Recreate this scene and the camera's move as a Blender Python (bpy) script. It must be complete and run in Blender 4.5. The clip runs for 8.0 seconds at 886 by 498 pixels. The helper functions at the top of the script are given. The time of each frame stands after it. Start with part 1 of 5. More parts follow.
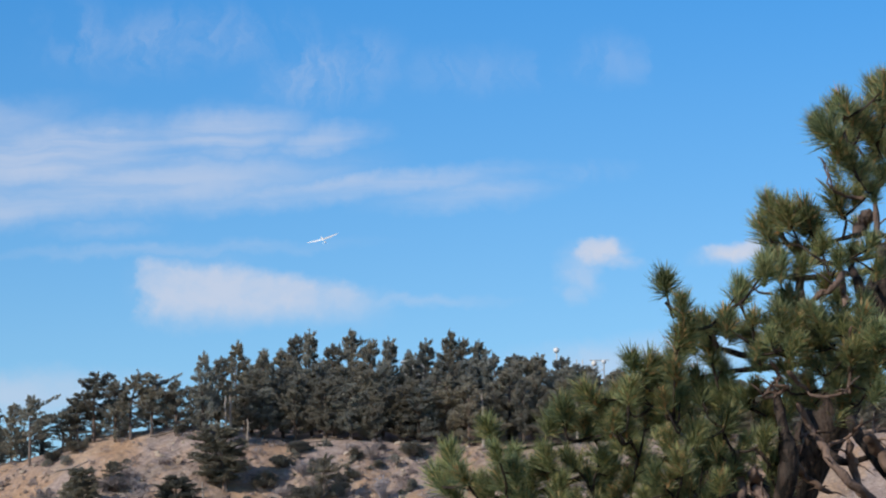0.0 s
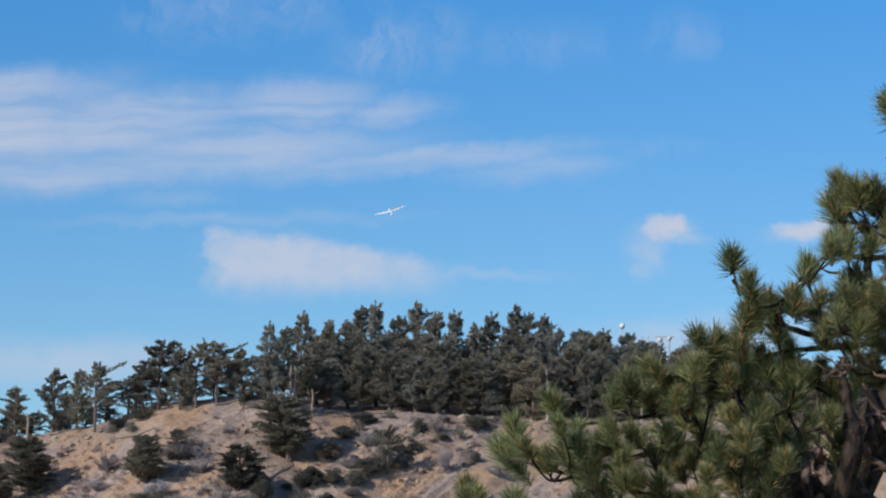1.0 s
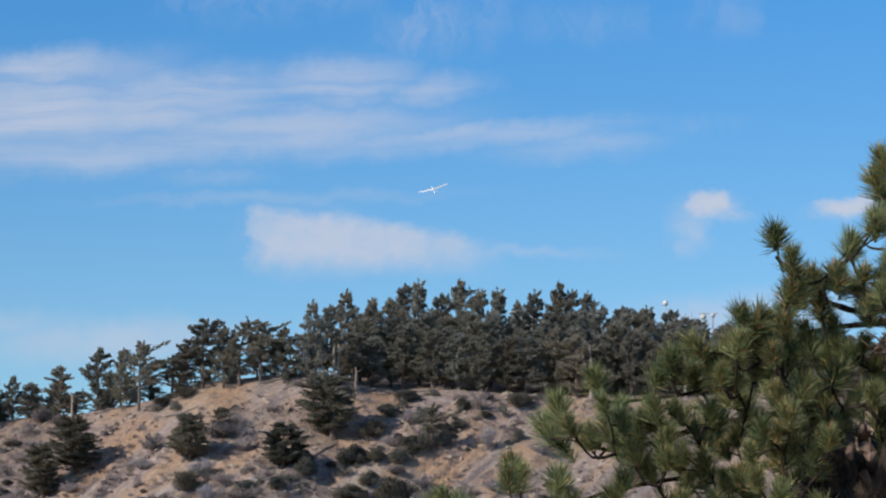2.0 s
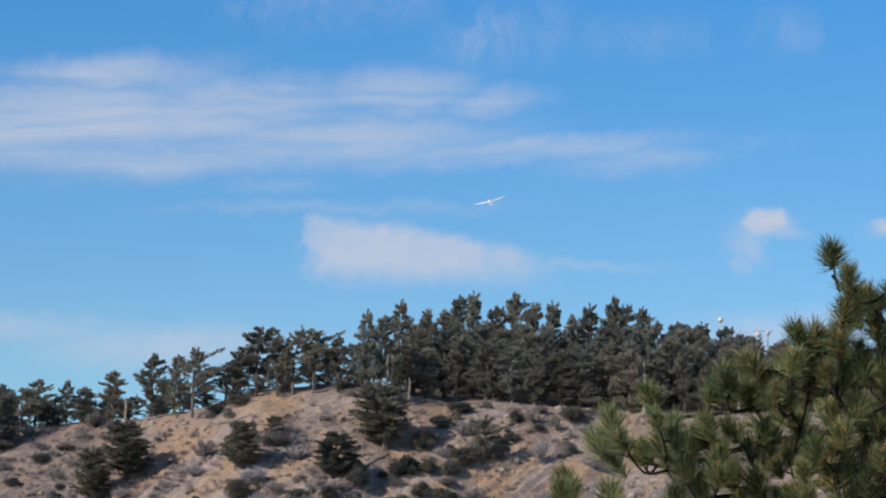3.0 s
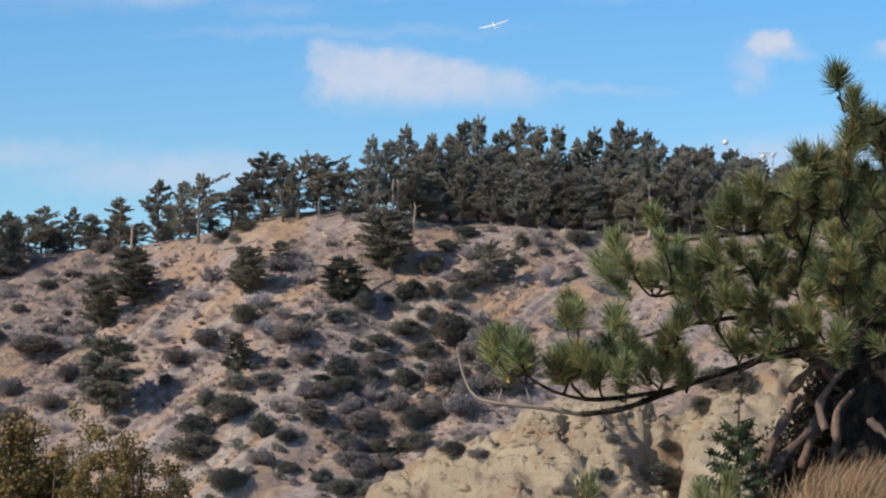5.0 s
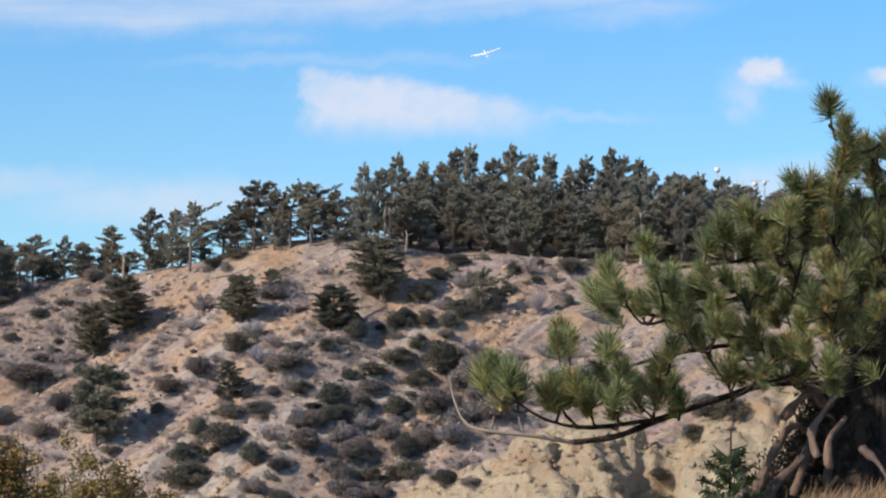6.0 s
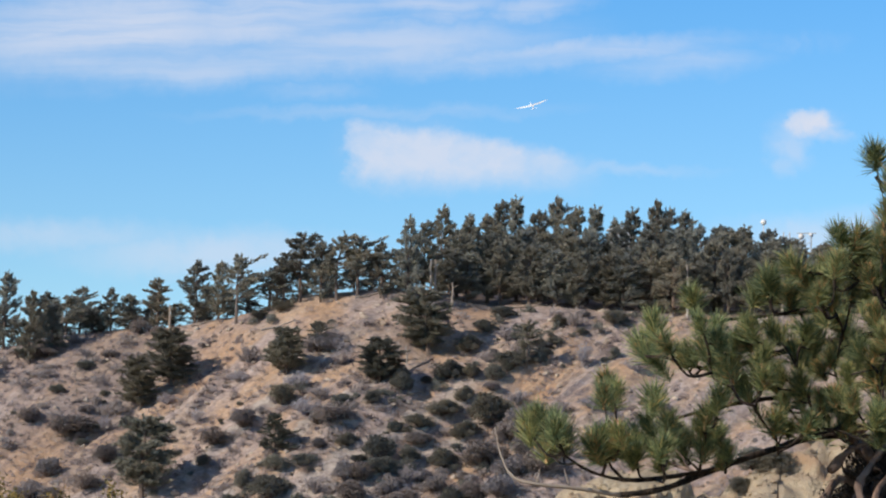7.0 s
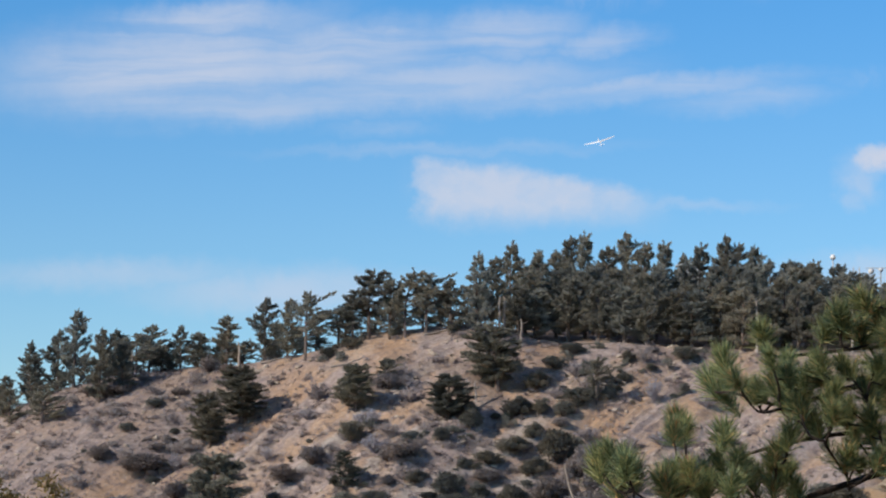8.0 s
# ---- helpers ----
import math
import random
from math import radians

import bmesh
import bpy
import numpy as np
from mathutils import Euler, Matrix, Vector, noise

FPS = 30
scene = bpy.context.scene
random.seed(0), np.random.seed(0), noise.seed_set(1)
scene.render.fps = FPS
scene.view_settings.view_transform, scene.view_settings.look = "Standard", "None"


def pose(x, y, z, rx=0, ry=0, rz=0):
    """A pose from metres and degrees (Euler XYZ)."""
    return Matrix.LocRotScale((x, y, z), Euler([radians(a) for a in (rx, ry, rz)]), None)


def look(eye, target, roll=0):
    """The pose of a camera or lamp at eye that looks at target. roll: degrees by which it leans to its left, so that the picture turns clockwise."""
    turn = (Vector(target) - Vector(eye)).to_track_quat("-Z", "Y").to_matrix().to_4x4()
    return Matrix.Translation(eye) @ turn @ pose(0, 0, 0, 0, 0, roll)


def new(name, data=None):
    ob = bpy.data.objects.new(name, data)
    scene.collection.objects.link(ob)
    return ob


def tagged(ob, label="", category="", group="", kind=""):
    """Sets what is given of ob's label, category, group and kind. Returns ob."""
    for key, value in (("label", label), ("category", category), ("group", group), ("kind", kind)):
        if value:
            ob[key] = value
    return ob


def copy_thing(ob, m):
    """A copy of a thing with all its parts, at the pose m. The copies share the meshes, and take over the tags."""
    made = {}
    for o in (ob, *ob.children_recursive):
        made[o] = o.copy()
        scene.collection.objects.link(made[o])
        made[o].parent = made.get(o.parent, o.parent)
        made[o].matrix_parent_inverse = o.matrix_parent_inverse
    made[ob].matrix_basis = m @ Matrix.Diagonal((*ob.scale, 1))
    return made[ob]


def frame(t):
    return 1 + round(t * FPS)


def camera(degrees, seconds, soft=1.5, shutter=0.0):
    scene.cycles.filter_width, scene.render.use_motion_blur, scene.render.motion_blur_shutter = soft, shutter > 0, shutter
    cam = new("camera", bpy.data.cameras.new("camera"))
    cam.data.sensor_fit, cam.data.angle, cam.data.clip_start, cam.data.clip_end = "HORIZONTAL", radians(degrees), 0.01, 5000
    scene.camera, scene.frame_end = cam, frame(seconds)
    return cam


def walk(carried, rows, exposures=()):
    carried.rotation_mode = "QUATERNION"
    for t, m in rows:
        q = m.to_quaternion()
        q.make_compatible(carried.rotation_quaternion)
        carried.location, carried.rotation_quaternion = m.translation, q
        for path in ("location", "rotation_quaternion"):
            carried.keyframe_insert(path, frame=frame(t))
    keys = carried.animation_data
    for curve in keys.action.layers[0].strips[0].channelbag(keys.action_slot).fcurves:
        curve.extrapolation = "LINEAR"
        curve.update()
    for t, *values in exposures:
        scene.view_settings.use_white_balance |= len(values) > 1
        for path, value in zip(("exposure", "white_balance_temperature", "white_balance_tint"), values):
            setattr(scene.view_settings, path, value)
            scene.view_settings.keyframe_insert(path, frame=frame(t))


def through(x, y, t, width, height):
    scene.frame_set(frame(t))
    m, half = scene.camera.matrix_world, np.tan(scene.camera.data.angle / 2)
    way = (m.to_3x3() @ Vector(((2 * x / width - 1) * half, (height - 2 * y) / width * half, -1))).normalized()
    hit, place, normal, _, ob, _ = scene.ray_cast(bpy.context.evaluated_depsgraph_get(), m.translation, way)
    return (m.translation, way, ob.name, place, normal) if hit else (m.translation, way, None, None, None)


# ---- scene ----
# ---- camera ----
cam = camera(17.0, 8.0, soft=2.1)
TURNS = (
    (0.0, 99.070, 1.459, -1.936),
    (0.2, 99.141, 1.328, -1.700),
    (0.5, 98.750, 0.736, -0.826),
    (0.8, 98.831, 0.345, -0.678),
    (1.0, 98.572, 0.320, -0.800),
    (1.2, 98.443, 0.528, -0.584),
    (2.3, 98.103, 0.184, 0.471),
    (2.5, 98.212, 0.054, 0.863),
    (2.8, 98.054, -0.187, 1.254),
    (3.0, 98.376, -0.770, 0.969),
    (3.3, 97.134, -0.409, 0.852),
    (3.5, 97.429, -0.655, -0.080),
    (3.8, 97.153, 0.090, -0.026),
    (4.0, 97.020, 0.469, 0.355),
    (4.2, 96.237, 0.553, 0.985),
    (4.5, 95.763, -0.262, 1.499),
    (5.0, 94.978, -0.406, 1.110),
    (5.2, 94.853, -0.739, 1.618),
    (6.3, 95.670, -0.240, 0.811),
    (6.5, 95.379, -0.310, 1.123),
    (6.7, 95.789, -0.494, 1.493),
    (7.0, 96.524, -0.449, 1.839),
    (7.2, 96.877, -0.418, 1.999),
    (7.5, 96.844, -0.417, 2.574),
    (7.8, 96.859, -0.416, 3.164),
    (8.0, 97.224, -0.340, 3.186),
)
walk(cam, [(t, pose(0, 0, 1.6, rx, ry, rz)) for t, rx, ry, rz in TURNS], exposures=(
    (0.0, -0.04, 6500, 10), (0.5, -0.10, 6450, 10), (1.0, -0.17, 6450, 10), (2.5, -0.16, 6500, 10), (3.5, -0.19, 6450, 10), (4.0, -0.18, 6500, 10),
    (4.5, -0.05, 6600, 10), (5.0, 0.03, 6650, 10), (6.3, 0.28, 6850, 11), (7.0, 0.16, 6750, 10), (7.5, 0.02, 6600, 10), (8.0, -0.04, 6550, 10)))

# ---- sky, clouds and sun ----
SUN_FROM = Vector((-0.68, -0.57, 0.52)).normalized()
world = bpy.data.worlds.new("sky")
scene.world = world
world.use_nodes = True


class Graph:
    """Short calls for building node trees."""

    def __init__(self, tree):
        self.tree = tree
        tree.nodes.clear()

    def node(self, kind, inputs=()):
        n = self.tree.nodes.new(kind)
        for slot, value in (inputs.items() if isinstance(inputs, dict) else enumerate(inputs)):
            if value is None:
                continue
            if isinstance(value, bpy.types.NodeSocket):
                self.tree.links.new(value, n.inputs[slot])
            else:
                n.inputs[slot].default_value = value
        return n

    def sum(self, op, a, b=None, c=None, clamp=False):
        n = self.node("ShaderNodeMath", [a, b, c])
        n.operation, n.use_clamp = op, clamp
        return n.outputs[0]

    def vec(self, op, a, b=None):
        n = self.node("ShaderNodeVectorMath", [a, b])
        n.operation = op
        return n.outputs["Value"] if op in ("LENGTH", "DOT_PRODUCT") else n.outputs[0]

    def noise(self, vector, scale, detail=4.0, rough=0.55, distortion=0.0):
        return self.node("ShaderNodeTexNoise", {"Vector": vector, "Scale": scale, "Detail": detail, "Roughness": rough, "Distortion": distortion}).outputs["Fac"]

    def range(self, value, a, b, c=0.0, d=1.0, kind="SMOOTHSTEP"):
        n = self.node("ShaderNodeMapRange", {"Value": value, "From Min": a, "From Max": b, "To Min": c, "To Max": d})
        n.interpolation_type = kind
        return n.outputs[0]

    def mix(self, fac, a, b, blend="MIX"):
        n = self.node("ShaderNodeMix")
        n.data_type, n.blend_type = "RGBA", blend
        for slot, value in ((0, fac), (6, a), (7, b)):
            if isinstance(value, bpy.types.NodeSocket):
                self.tree.links.new(value, n.inputs[slot])
            else:
                n.inputs[slot].default_value = value if slot == 0 else (*value, 1)
        return n.outputs[2]


# Cloud banks over the ridge: bearing, height, half width, half height, tilt, density (thousandths of the distance; degrees)
CORES = ((90, 158, 8, 3.6, 12, 0.45), (139, 157, 12, 3.4, 4, 0.45))
HEAPED = (
    (-46, 149, 24, 14, 0, 0.20), (-2, 144, 24, 6, -8, 0.30), (20, 141, 44, 2.6, 1, 0.35),
    (91, 157, 12, 5.0, 8, 0.70), (96, 155, 11, 3.0, -12, 0.6), (84, 151, 9, 10, 18, 0.60), (80, 144, 5, 6, 30, 0.4), (140, 156, 16, 4.5, 4, 0.75),
)
STREAKS = (
    (-95, 194, 62, 16, 4, 0.72), (-150, 190, 75, 21, 2, 0.82), (-38, 201, 36, 11, 4, 0.64), (-2, 199, 22, 7, 4, 0.48),
    (5, 181, 72, 6, 5, 0.60), (45, 178, 36, 6, 5, 0.42), (-60, 184, 78, 12, 3, 0.62), (-120, 177, 64, 9, 2, 0.58),
    (-138, 206, 44, 9, 5, 0.74), (-79, 199, 24, 7, 14, 0.62), (-30, 201, 20, 8, 18, 0.58), (-6, 198, 18, 7, 8, 0.52),
    (-78, 168, 22, 4, 2, 0.28), (-55, 161, 70, 3, 1, 0.26), (-120, 204, 40, 10, 12, 0.40),
)
WISPS = (
    (-85, 238, 14, 16, 60, 0.34), (0, 222, 28, 15, 8, 0.34), (-50, 234, 50, 14, 4, 0.24), (96, 225, 16, 10, 0, 0.18),
    (50, 222, 30, 10, 0, 0.16), (88, 186, 18, 5, 0, 0.18),
)
HAZE = ((-110, 113, 55, 9, 2, 0.55), (-170, 118, 60, 7, 0, 0.40), (105, 120, 55, 9, 3, 0.50), (165, 124, 50, 10, 0, 0.40))

g = Graph(world.node_tree)
way = g.node("ShaderNodeTexCoord").outputs["Generated"]
air = g.node("ShaderNodeTexSky")
air.sky_type, air.sun_disc = "NISHITA", False
air.sun_elevation, air.sun_rotation = math.asin(SUN_FROM.z), math.atan2(SUN_FROM.x, SUN_FROM.y)
air.altitude, air.air_density, air.dust_density, air.ozone_density = 1800, 1.0, 0.3, 1.6
sky = air.outputs[0]
x_, y_, z_ = g.node("ShaderNodeSeparateXYZ", [way]).outputs
ahead = g.sum("MAXIMUM", y_, 0.05)
flat = g.node("ShaderNodeCombineXYZ", [g.sum("DIVIDE", x_, ahead), g.sum("DIVIDE", z_, ahead), 0.0]).outputs[0]
curl = g.node("ShaderNodeTexNoise", {"Vector": flat, "Scale": 38.0, "Detail": 4.0, "Roughness": 0.6}).outputs["Color"]
curl = g.vec("MULTIPLY", g.vec("SUBTRACT", curl, (0.5, 0.5, 0.5)), (0.020, 0.009, 0))
fine = g.node("ShaderNodeTexNoise", {"Vector": flat, "Scale": 170.0, "Detail": 4.0, "Roughness": 0.6}).outputs["Color"]
fine = g.vec("MULTIPLY", g.vec("SUBTRACT", fine, (0.5, 0.5, 0.5)), (0.008, 0.005, 0))
bent = g.vec("ADD", g.vec("ADD", flat, curl), fine)
soft_bent = g.vec("ADD", flat, g.vec("MULTIPLY", curl, (0.6, 0.6, 0)))
tilted = g.node("ShaderNodeMapping", {"Vector": soft_bent, "Rotation": (0, 0, radians(-4)), "Scale": (9, 115, 1)}).outputs[0]
hooked = g.node("ShaderNodeMapping", {"Vector": soft_bent, "Rotation": (0, 0, radians(-16)), "Scale": (16, 70, 1)}).outputs[0]
combed = g.sum("MAXIMUM", g.range(g.noise(tilted, 1.0, 5.0, 0.55, 0.2), 0.34, 0.66), g.range(g.noise(hooked, 1.0, 5.0, 0.55, 0.3), 0.40, 0.68))
puffed = g.range(g.noise(bent, 60.0, 6.0, 0.6), 0.20, 0.62, 0.55, 1.0)
steep = g.node("ShaderNodeMapping", {"Vector": bent, "Rotation": (0, 0, radians(25)), "Scale": (60, 26, 1)}).outputs[0]
feathered = g.range(g.noise(steep, 1.0, 5.0, 0.6, 0.8), 0.34, 0.68)


def bank(rows, grain, edge):
    total = None
    for cu, cv, ru, rv, tilt, density in rows:
        local = g.node("ShaderNodeMapping")
        local.vector_type = "TEXTURE"
        g.tree.links.new(bent, local.inputs["Vector"])
        local.inputs["Location"].default_value = (cu / 1000, cv / 1000, 0)
        local.inputs["Rotation"].default_value = (0, 0, radians(tilt))
        local.inputs["Scale"].default_value = (ru / 1000, rv / 1000, 1)
        d = g.range(g.vec("LENGTH", local.outputs[0]), 1.25, edge, 0.0, density)
        total = d if total is None else g.sum("MAXIMUM", total, d)
    return g.sum("MULTIPLY", total, grain)


cover = g.sum("ADD", bank(CORES, puffed, 0.55), g.sum("MULTIPLY", bank(HEAPED, puffed, 0.15), 0.75))
# the flat-topped bank: a steep western end, thinning to the east
bu, bv, _ = g.node("ShaderNodeSeparateXYZ", [bent]).outputs
east = g.range(bu, -0.066, 0.016, kind="LINEAR")
roof_line = g.sum("MULTIPLY_ADD", g.sum("POWER", east, 1.7), -0.0135, 0.1590)
slab = g.sum("MULTIPLY", g.range(bu, -0.0685, -0.0605), g.range(bu, 0.028, -0.010))
slab = g.sum("MULTIPLY", slab, g.range(g.sum("SUBTRACT", roof_line, bv), -0.0015, 0.0045))
slab = g.sum("MULTIPLY", slab, g.range(bv, 0.1315, 0.1430, 0.0, 1.0))
cover = g.sum("MAXIMUM", cover, g.sum("MULTIPLY", slab, g.sum("MULTIPLY", puffed, 0.84)))
for rows, grain in ((STREAKS, g.sum("MULTIPLY_ADD", combed, 0.55, 0.45)), (WISPS, feathered), (HAZE, puffed)):
    cover = g.sum("MAXIMUM", cover, bank(rows, grain, 0.1))
cover = g.sum("MULTIPLY", cover, g.range(y_, 0.1, 0.4))
height = g.range(z_, 0.05, 0.27, kind="LINEAR")
tint = g.mix(height, (1.03, 1.18, 1.16), (0.32, 1.11, 1.66))
tint = g.mix(g.range(z_, 0.27, 0.75), tint, (1.08, 0.96, 1.02))
clear = g.mix(1.0, sky, tint, "MULTIPLY")
lit = g.mix(cover, clear, (6.25, 6.8, 8.15))
g.node("ShaderNodeOutputWorld", [g.node("ShaderNodeBackground", {"Color": lit, "Strength": 0.098}).outputs[0]])

sun = new("sun", bpy.data.lights.new("sun", "SUN"))
sun.data.energy, sun.data.angle, sun.data.color = 4.0, radians(0.55), (1.0, 0.90, 0.77)
sun.matrix_world = look((0, 0, 0), -SUN_FROM)


# ---- shape of the land (z of the ground at any x, y) ----
EYE = 1.6


def lattice(ix, iy, seed):
    n = (ix * 374761393 + iy * 668265263 + seed * 974634777) & 0x7FFFFFFF
    n = ((n ^ (n >> 13)) * 1274126177) & 0x7FFFFFFF
    return ((n ^ (n >> 16)) & 0xFFFF) / 32767.5 - 1.0


def value_noise(x, y, seed=0):
    """Smooth noise from -1 to 1 on a grid of unit cells."""
    ix, iy = np.floor(x).astype(np.int64), np.floor(y).astype(np.int64)
    fx, fy = x - ix, y - iy
    fx, fy = fx * fx * (3 - 2 * fx), fy * fy * (3 - 2 * fy)
    a, b = lattice(ix, iy, seed), lattice(ix + 1, iy, seed)
    c, d = lattice(ix, iy + 1, seed), lattice(ix + 1, iy + 1, seed)
    return (a * (1 - fx) + b * fx) * (1 - fy) + (c * (1 - fx) + d * fx) * fy


def fbm(x, y, seed, octaves=4, gain=0.5):
    total, k = 0.0, 1.0
    for i in range(octaves):
        total = total + k * value_noise(x, y, seed + i)
        x, y, k = 1.62 * x + 1.18 * y + 3.7, 1.62 * y - 1.18 * x + 1.3, k * gain
    return total


def smooth(a, b, x):
    t = np.clip((x - a) / (b - a), 0, 1)
    return t * t * (3 - 2 * t)


CREST_Y = 480.0
CREST_X = (-400, -160, -99, -94, -88, -77, -69, -60, -50, -42, -36, -30, -23, -17, -8, 1, 10, 19, 33, 90, 200, 500)
CREST_Z = (-25, 8, 37.0, 39.0, 41.2, 43.4, 44.3, 44.8, 46.5, 48.8, 50.2, 50.7, 50.0, 47.8, 47.4, 47.8, 47.1, 46.5, 46.2, 47.0, 44, 10)
SPUR_X = (-40, -14, -6, -3.5, -2.2, -0.7, 0.8, 1.8, 3.2, 5.5, 6.9, 8.4, 12, 18, 40)
SPUR_Z = (-9, -6, 0.4, 2.6, 3.4, 4.2, 4.95, 5.2, 5.35, 5.3, 5.75, 6.3, 6.9, 7.6, 8.0)


def land(x, y):
    x, y = np.asarray(x, float), np.asarray(y, float)
    # the far hillside: crest, face with gullies that run down to the lower left, wooded back
    crest = np.interp(x, CREST_X, CREST_Z)
    back = y - CREST_Y
    face = 0.52 * (np.sqrt(back ** 2 + 30) - back) / 2
    wood = smooth(-30, -12, x)
    rise = np.clip(back, 0, 75) * (0.14 * wood - 0.06 * (1 - wood)) - np.clip(back - 75, 0, 400) * 0.2
    q, p = 0.872 * x - 0.49 * y, 0.49 * x + 0.872 * y
    rough = smooth(8, -14, back)
    q = q + 1.2 * value_noise(x / 11, y / 18, 2)
    gully = 1.5 * value_noise(q / 8.0, p / 60, 3) + 0.75 * value_noise(q / 3.4, p / 36, 4) - 0.7 * np.abs(value_noise(q / 1.7, p / 22, 7))
    lumps = 0.34 * fbm(x / 4.5, y / 7, 5, 4, 0.55)
    hill = crest - face + rise + smooth(2, -38, back) * gully + (0.35 + 0.65 * rough) * lumps
    # a low knoll on the crest, strewn with logs
    hill = hill + 2.0 * np.exp(-((x + 19.5) / 6.5) ** 2) * smooth(-13, -3, back) * smooth(60, 20, back)
    hill = np.maximum(hill, -14 + 0.8 * lumps)
    # the pale eroded spur
    sx = np.interp(x, SPUR_X, SPUR_Z)
    sb = y - 90.0
    ribs = 0.34 * fbm(x / 2.9, y / 3.6, 8, 5, 0.52) + 0.30 * np.abs(value_noise((x + 0.5 * y) / 1.6, (y - 0.3 * x) / 4.0, 14)) - 0.55 * smooth(0.15, 0.5, fbm(x / 2.6, y / 5.0, 31, 4, 0.55)) + 0.10 * smooth(0.0, 0.12, fbm(x / 1.1, y / 1.5, 41, 3, 0.5))
    base = sx - 0.72 * (np.sqrt(sb ** 2 + 1.5) - sb) / 2 - 0.35 * np.clip(sb, 0, 300) + ribs * smooth(22, 10, np.abs(sb))
    # a gully that cuts into the spur: a crumbling wall on its west side, a sharp lit edge on its east side
    flute = 0.16 * value_noise(x / 0.30, y / 2.0, 71) + 0.30 * value_noise(x / 1.1, y / 1.4, 72)
    cut = np.clip((x + flute - 2.9) / 2.2, 0, 1) * smooth(5.60, 5.25, x + flute) * smooth(90.0, 89.0, y + flute) * smooth(84.0, 86.8, y)
    base = base - 1.9 * cut + 0.5 * flute * smooth(0.05, 0.4, cut)
    layer = (base + 0.16 * x + 0.5 * fbm(x / 3.0, y / 3.0, 51, 3, 0.5)) / 0.62
    part_of = layer - np.floor(layer)
    crumbs = 0.12 * fbm(x / 0.42, y / 0.5, 55, 4, 0.6)
    spur = base + (0.22 * (smooth(0.30, 0.62, part_of) - part_of) + crumbs) * smooth(16, 8, np.abs(sb + 3))
    # the ground by the camera, with a bank on the right
    near = -5.5 * smooth(9, 45, y) - 3.0 * smooth(-2, -40, x) + 0.12 * value_noise(x / 1.3, y / 1.3, 11)
    bank = 2.05 * smooth(0.5, 1.6, x) * smooth(8, 15, y) * smooth(34, 21, y)
    near = near + bank - 14 * smooth(60, 130, y)
    far = -14 - 16 * smooth(560, 1200, y) + 3 * value_noise(x / 260, y / 260, 12)
    z = np.where(y > 240, np.where(y > 640, np.maximum(hill, far), hill), np.maximum(spur, near))
    blend = smooth(140, 300, y)
    return np.where((y > 140) & (y < 300), np.maximum(spur, near) * (1 - blend) + hill * blend, z)


# ---- materials ----
def material(name, build, rough=0.85, bump=None, spec=0.3):
    """build(g) gives the colour; bump(g) gives a height with a distance in metres."""
    m = bpy.data.materials.new(name)
    m.use_nodes = True
    g = Graph(m.node_tree)
    inputs = {"Base Color": build(g), "Roughness": rough, "Specular IOR Level": spec}
    if bump:
        height, distance = bump(g)
        inputs["Normal"] = g.node("ShaderNodeBump", {"Height": height, "Distance": distance, "Strength": 0.8}).outputs[0]
    g.node("ShaderNodeOutputMaterial", [g.node("ShaderNodeBsdfPrincipled", inputs).outputs[0]])
    return m


def place(g):
    return g.node("ShaderNodeTexCoord").outputs["Object"]


